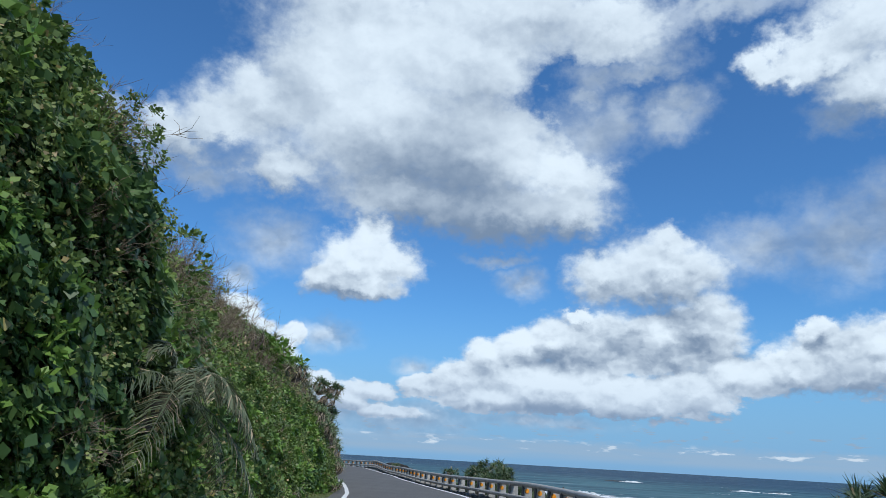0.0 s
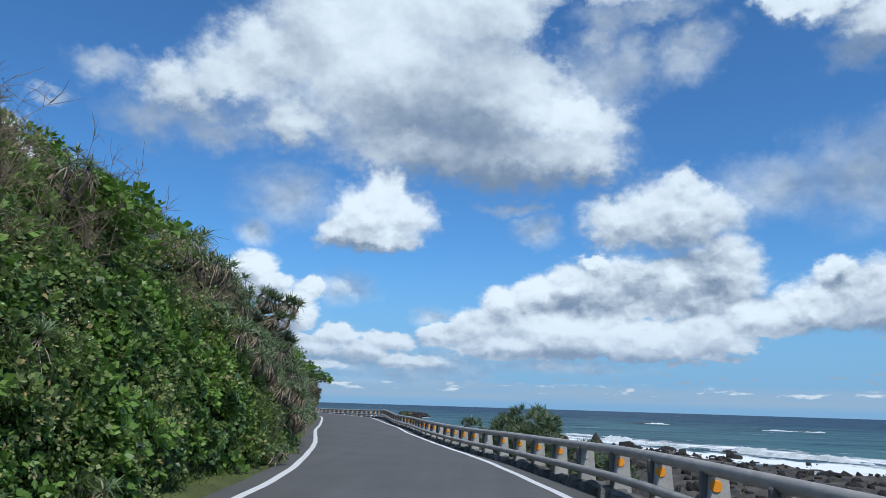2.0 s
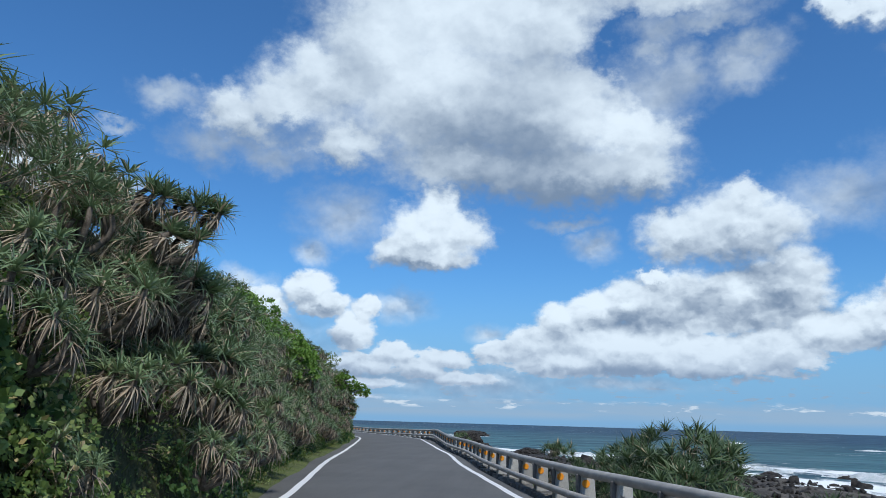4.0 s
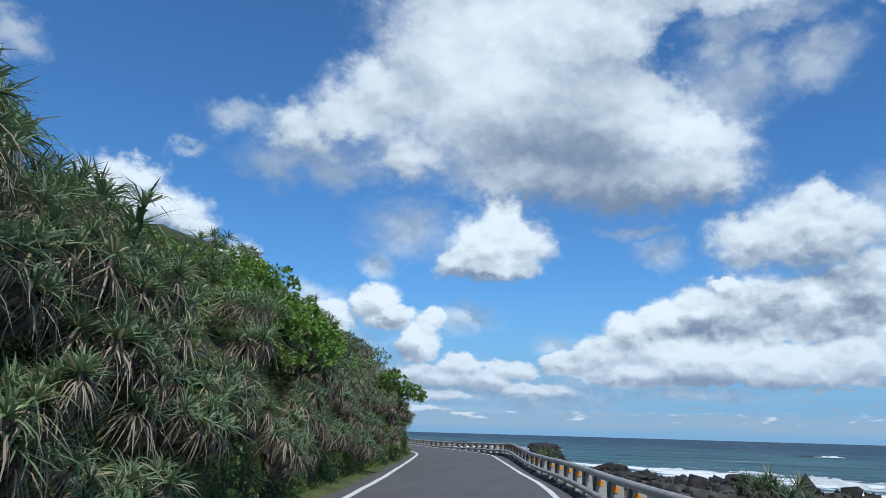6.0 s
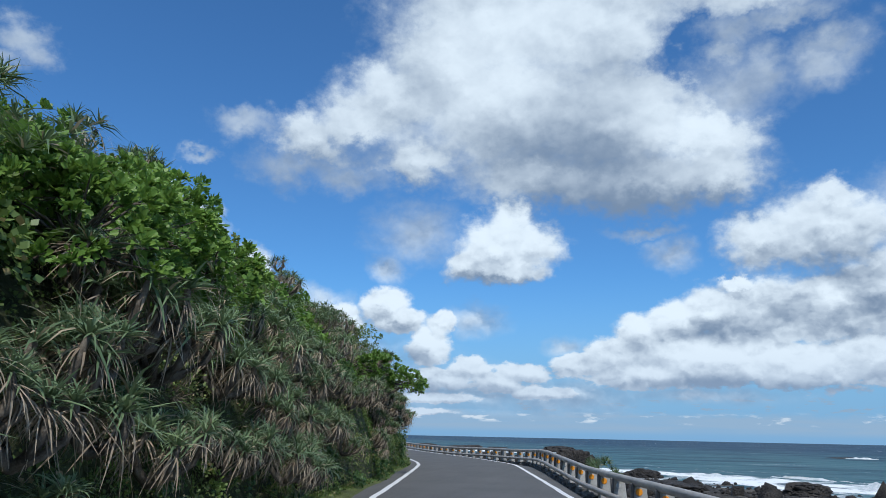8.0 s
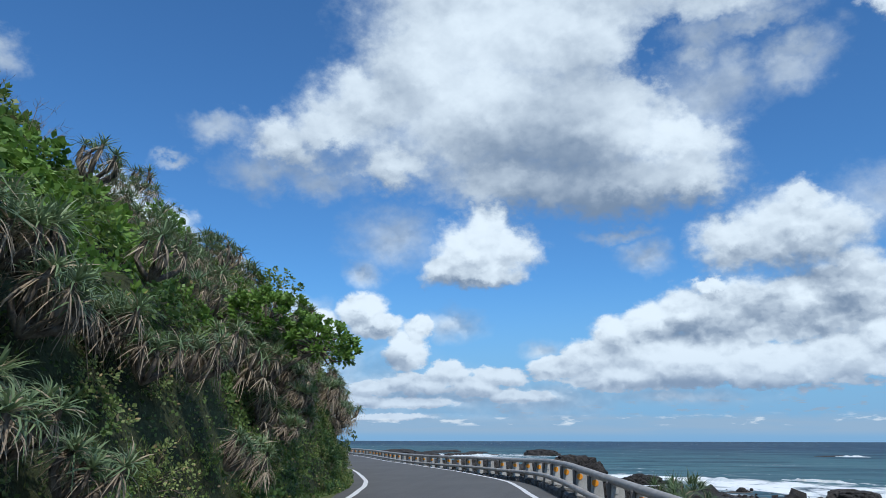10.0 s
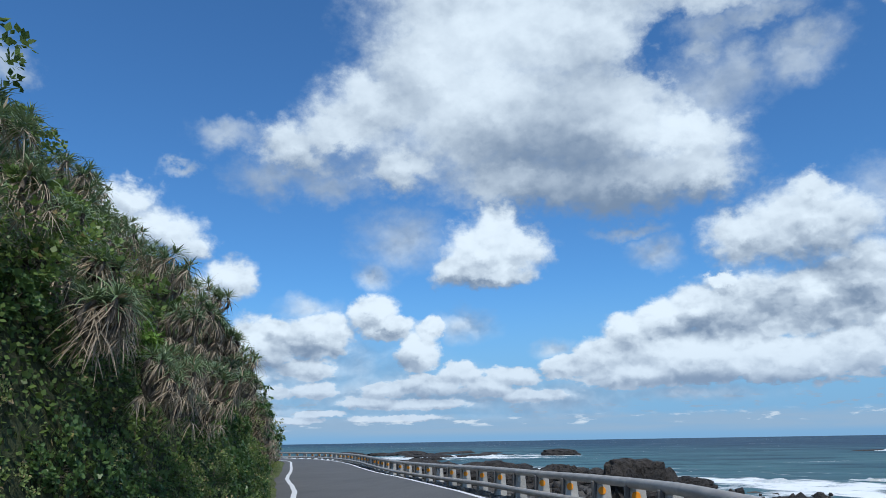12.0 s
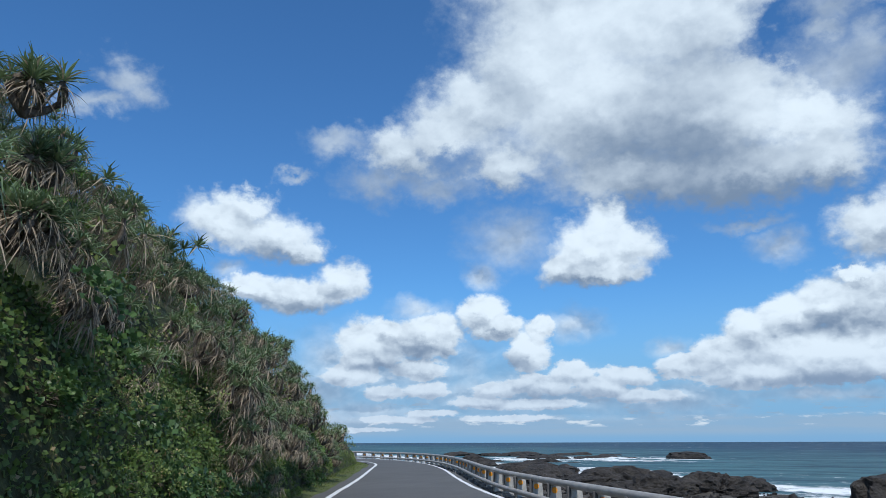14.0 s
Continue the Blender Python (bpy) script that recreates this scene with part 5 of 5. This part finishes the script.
for i in range(16):
    y = rng.uniform(22, 60)
    x = float(np.interp(y, RAIL_LINE[:, 1], RAIL_LINE[:, 0])) + rng.uniform(0.8, 2.4)
    if i < 9:
        ob = tagged(new("bare_bush", TWIG_MESH[i % 3]), "thin leafless bush behind the guard rail", "bush", "bare bushes by the sea")
        ob.matrix_basis = pose(x, y, -1.1 + float(kerb_z(y)), 0, 0, i * 50) @ Matrix.Scale(1.1, 4)
    else:
        plant_shrub(pose(x, y, -1.0 + float(kerb_z(y)), 0, 0, i * 40) @ Matrix.Scale(0.8, 4), "mid", i, "shrubs by the sea")

# old retaining wall that shows through the plants: a slanting edge, the face falling away below it
bm = bmesh.new()
bmesh.ops.create_cube(bm, size=1)
bmesh.ops.subdivide_edges(bm, edges=bm.edges[:], cuts=11, use_grid_fill=True)
wall_from, wall_to = Vector((-10.6, 52.6, 3.35)), Vector((-10.7, 57.3, 1.75))
for v in bm.verts:
    along, deep, down = v.co.x + 0.5, v.co.y, 0.5 - v.co.z
    at = wall_from.lerp(wall_to, along) + Vector((0.22, -0.05, -1.0)) * 1.0 * down + Vector((-0.9, -0.2, -0.4)) * 0.45 * (deep + 0.5)
    rough = Vector((noise.noise(at * 1.7), noise.noise(at * 1.7 + Vector((5, 0, 0))), noise.noise(at * 1.7 + Vector((0, 5, 0))))) * 0.13
    v.co = at + rough + Vector((1, 0, 0)) * 0.06 * noise.noise(at * 6)
tagged(new("old_wall", bm_mesh("old_wall", bm, OLD_WALL)), "slanting weathered concrete slab stained dark, half overgrown", "wall", kind="structure")

# broad-crowned trees that hang out over the hollow beside the wall


def overhanging_tree(x, y, z, wide, tall, clumps, seed, leaf=0.10):
    """Tree with a bent trunk out of the bank, limbs, and leaf clusters at the ends of its twigs."""
    rnd = np.random.default_rng(seed)
    k = np.argmin(np.hypot(LEFT_LINE[:, 0] - x, LEFT_LINE[:, 1] - y))
    root = np.array([n_left[k, 0] * 1.3, n_left[k, 1] * 1.3, -0.9])
    tips = sphere_ways(clumps, rnd, -0.45) * rnd.uniform(0.5, 1.05, (clumps, 1)) ** 0.6 * (wide, wide, tall)
    tips += np.stack([lumpy(tips[:, 0] + seed, tips[:, 1], 1.2, 3.0)] * 3, 1) * unit(tips) * 0.18
    wood, base, way = [tube([root, root * 0.5 + (0, 0, 0.1), (0, 0, 0)], np.array([0.08, 0.065, 0.045]) * wide, 8)], [], []
    for i, tip in enumerate(tips):
        if i % 3 == 0:
            wood.append(tube([tip * 0.05, tip * 0.55 + rnd.normal(0, 0.08, 3), tip], [0.03, 0.018, 0.006], 4))
        per = 38
        w = unit(sphere_ways(per, rnd, -0.3) + unit(tip) * 0.9)
        base.append(tip + w * rnd.uniform(0.0, 0.14, (per, 1)))
        way.append(w)
    base, way = np.vstack(base), unit(np.vstack(way) + (0, 0, -0.1))
    length = leaf * rnd.uniform(0.6, 1.25, len(base))
    face = unit(rnd.normal(0, 0.4, (len(base), 3)) + (0.2, -0.6, 0.8))
    ob = tagged(new("tree"), "bright green broad-crowned tree hanging out of the bank", "tree", "trees over the hollow")
    ob.matrix_basis = pose(x, y, z)
    part("crown", quads_mesh("crown", *flat_leaves(base, way, face, length, length * 0.40), LEAF_BRIGHT), ob)
    part("trunk", quads_mesh("trunk", *joined(wood), BARK), ob)


overhanging_tree(-11.1, 58.2, 3.7, 1.35, 1.05, 150, 71)
overhanging_tree(-12.2, 57.7, 4.3, 1.3, 0.9, 120, 72)
overhanging_tree(-12.9, 61.6, 4.9, 1.7, 1.05, 170, 73)
overhanging_tree(-12.6, 63.9, 4.5, 1.2, 0.9, 90, 74)
overhanging_tree(-13.7, 79.1, 4.0, 0.95, 0.75, 110, 75, 0.085)
overhanging_tree(-12.5, 79.2, 3.45, 0.75, 0.5, 70, 76, 0.085)

# low creepers on the foot of the bank, grass on the verge, small white flowers
n = 84000
ss = np.where(rng.random(n) < 0.42, rng.uniform(118, 149, n), rng.uniform(64, 150, n))
uu = foot_of(np.interp(ss, np.arange(len(LEFT_LINE)), LEFT_LINE[:, 1])) - 0.3 + 1.5 * rng.random(n) ** 1.3
k = np.arange(len(LEFT_LINE))
x0, y0 = np.interp(ss, k, LEFT_LINE[:, 0]), np.interp(ss, k, LEFT_LINE[:, 1])
nx, ny = np.interp(ss, k, n_left[:, 0]), np.interp(ss, k, n_left[:, 1])
base = np.column_stack([x0 + nx * uu, y0 + ny * uu, hill_z(uu, x0 + nx * uu, y0 + ny * uu)])
out = np.column_stack([-nx * 0.8, -ny * 0.8, np.full(n, 0.6)])
base += out * rng.uniform(0, 0.12, (n, 1)) * np.clip((uu - 1.1) / 0.5, 0.2, 1)[:, None]
way = unit(rng.normal(0, 1, (n, 3)) + out * 0.5)
ln = rng.uniform(0.03, 0.075, n) * np.where((ss > 118) & (ss < 149), 1.25, 1.0)
tagged(new("creepers", quads_mesh("creepers", *plain_leaves(base, way, unit(out + rng.normal(0, 0.4, (n, 3))), ln, ln * 0.45), CREEPER)),
       "low leafy creepers over the foot of the bank", "creepers", kind="stuff")
n = 42000
ss = rng.uniform(36, 190, n)
uu = 0.62 + (foot_of(np.interp(ss, k, LEFT_LINE[:, 1])) - 0.2) * rng.random(n) ** 0.8
x0, y0 = np.interp(ss, k, LEFT_LINE[:, 0]), np.interp(ss, k, LEFT_LINE[:, 1])
nx, ny = np.interp(ss, k, n_left[:, 0]), np.interp(ss, k, n_left[:, 1])
keep = lumpy(x0 + nx * uu, y0 + ny * uu, 1.6, 3.0) + rng.normal(0, 0.3, n) + (uu - 0.9) * 1.2 > -0.15
ss, uu, x0, y0, nx, ny = (a[keep] for a in (ss, uu, x0, y0, nx, ny))
n = len(ss)
base = np.column_stack([x0 + nx * uu, y0 + ny * uu, hill_z(uu, x0 + nx * uu, y0 + ny * uu) - 0.01])
way = unit(rng.normal(0, 0.5, (n, 3)) + (0, 0, 1.0))
tall = rng.uniform(0.03, 0.09, n) * np.interp(uu, [0.6, 1.1, 1.7], [0.6, 1.2, 2.8])
tagged(new("grass", quads_mesh("grass", *plain_leaves(base, way, unit(rng.normal(0, 1, (n, 3))), tall, np.full(n, 0.006)), GRASS)),
       "short green and yellow grass along the verge", "grass", kind="stuff")
n = 26
ss, uu = rng.normal(62, 1.2, n), rng.normal(2.1, 0.12, n)
x0, y0 = np.interp(ss, k, LEFT_LINE[:, 0]), np.interp(ss, k, LEFT_LINE[:, 1])
nx, ny = np.interp(ss, k, n_left[:, 0]), np.interp(ss, k, n_left[:, 1])
base = np.column_stack([x0 + nx * uu, y0 + ny * uu, hill_z(uu, x0 + nx * uu, y0 + ny * uu)]) + np.column_stack([-nx * 0.5, -ny * 0.5, np.full(n, 0.35)])
tagged(new("flowers", quads_mesh("flowers", *flat_leaves(base, unit(rng.normal(0, 1, (n, 3))), unit(rng.normal(0, 0.3, (n, 3)) + (0.6, -0.6, 0.6)), np.full(n, 0.022), np.full(n, 0.009)), BLOSSOM)),
       "small white flowers scattered in the shrubs", "flowers", kind="stuff")
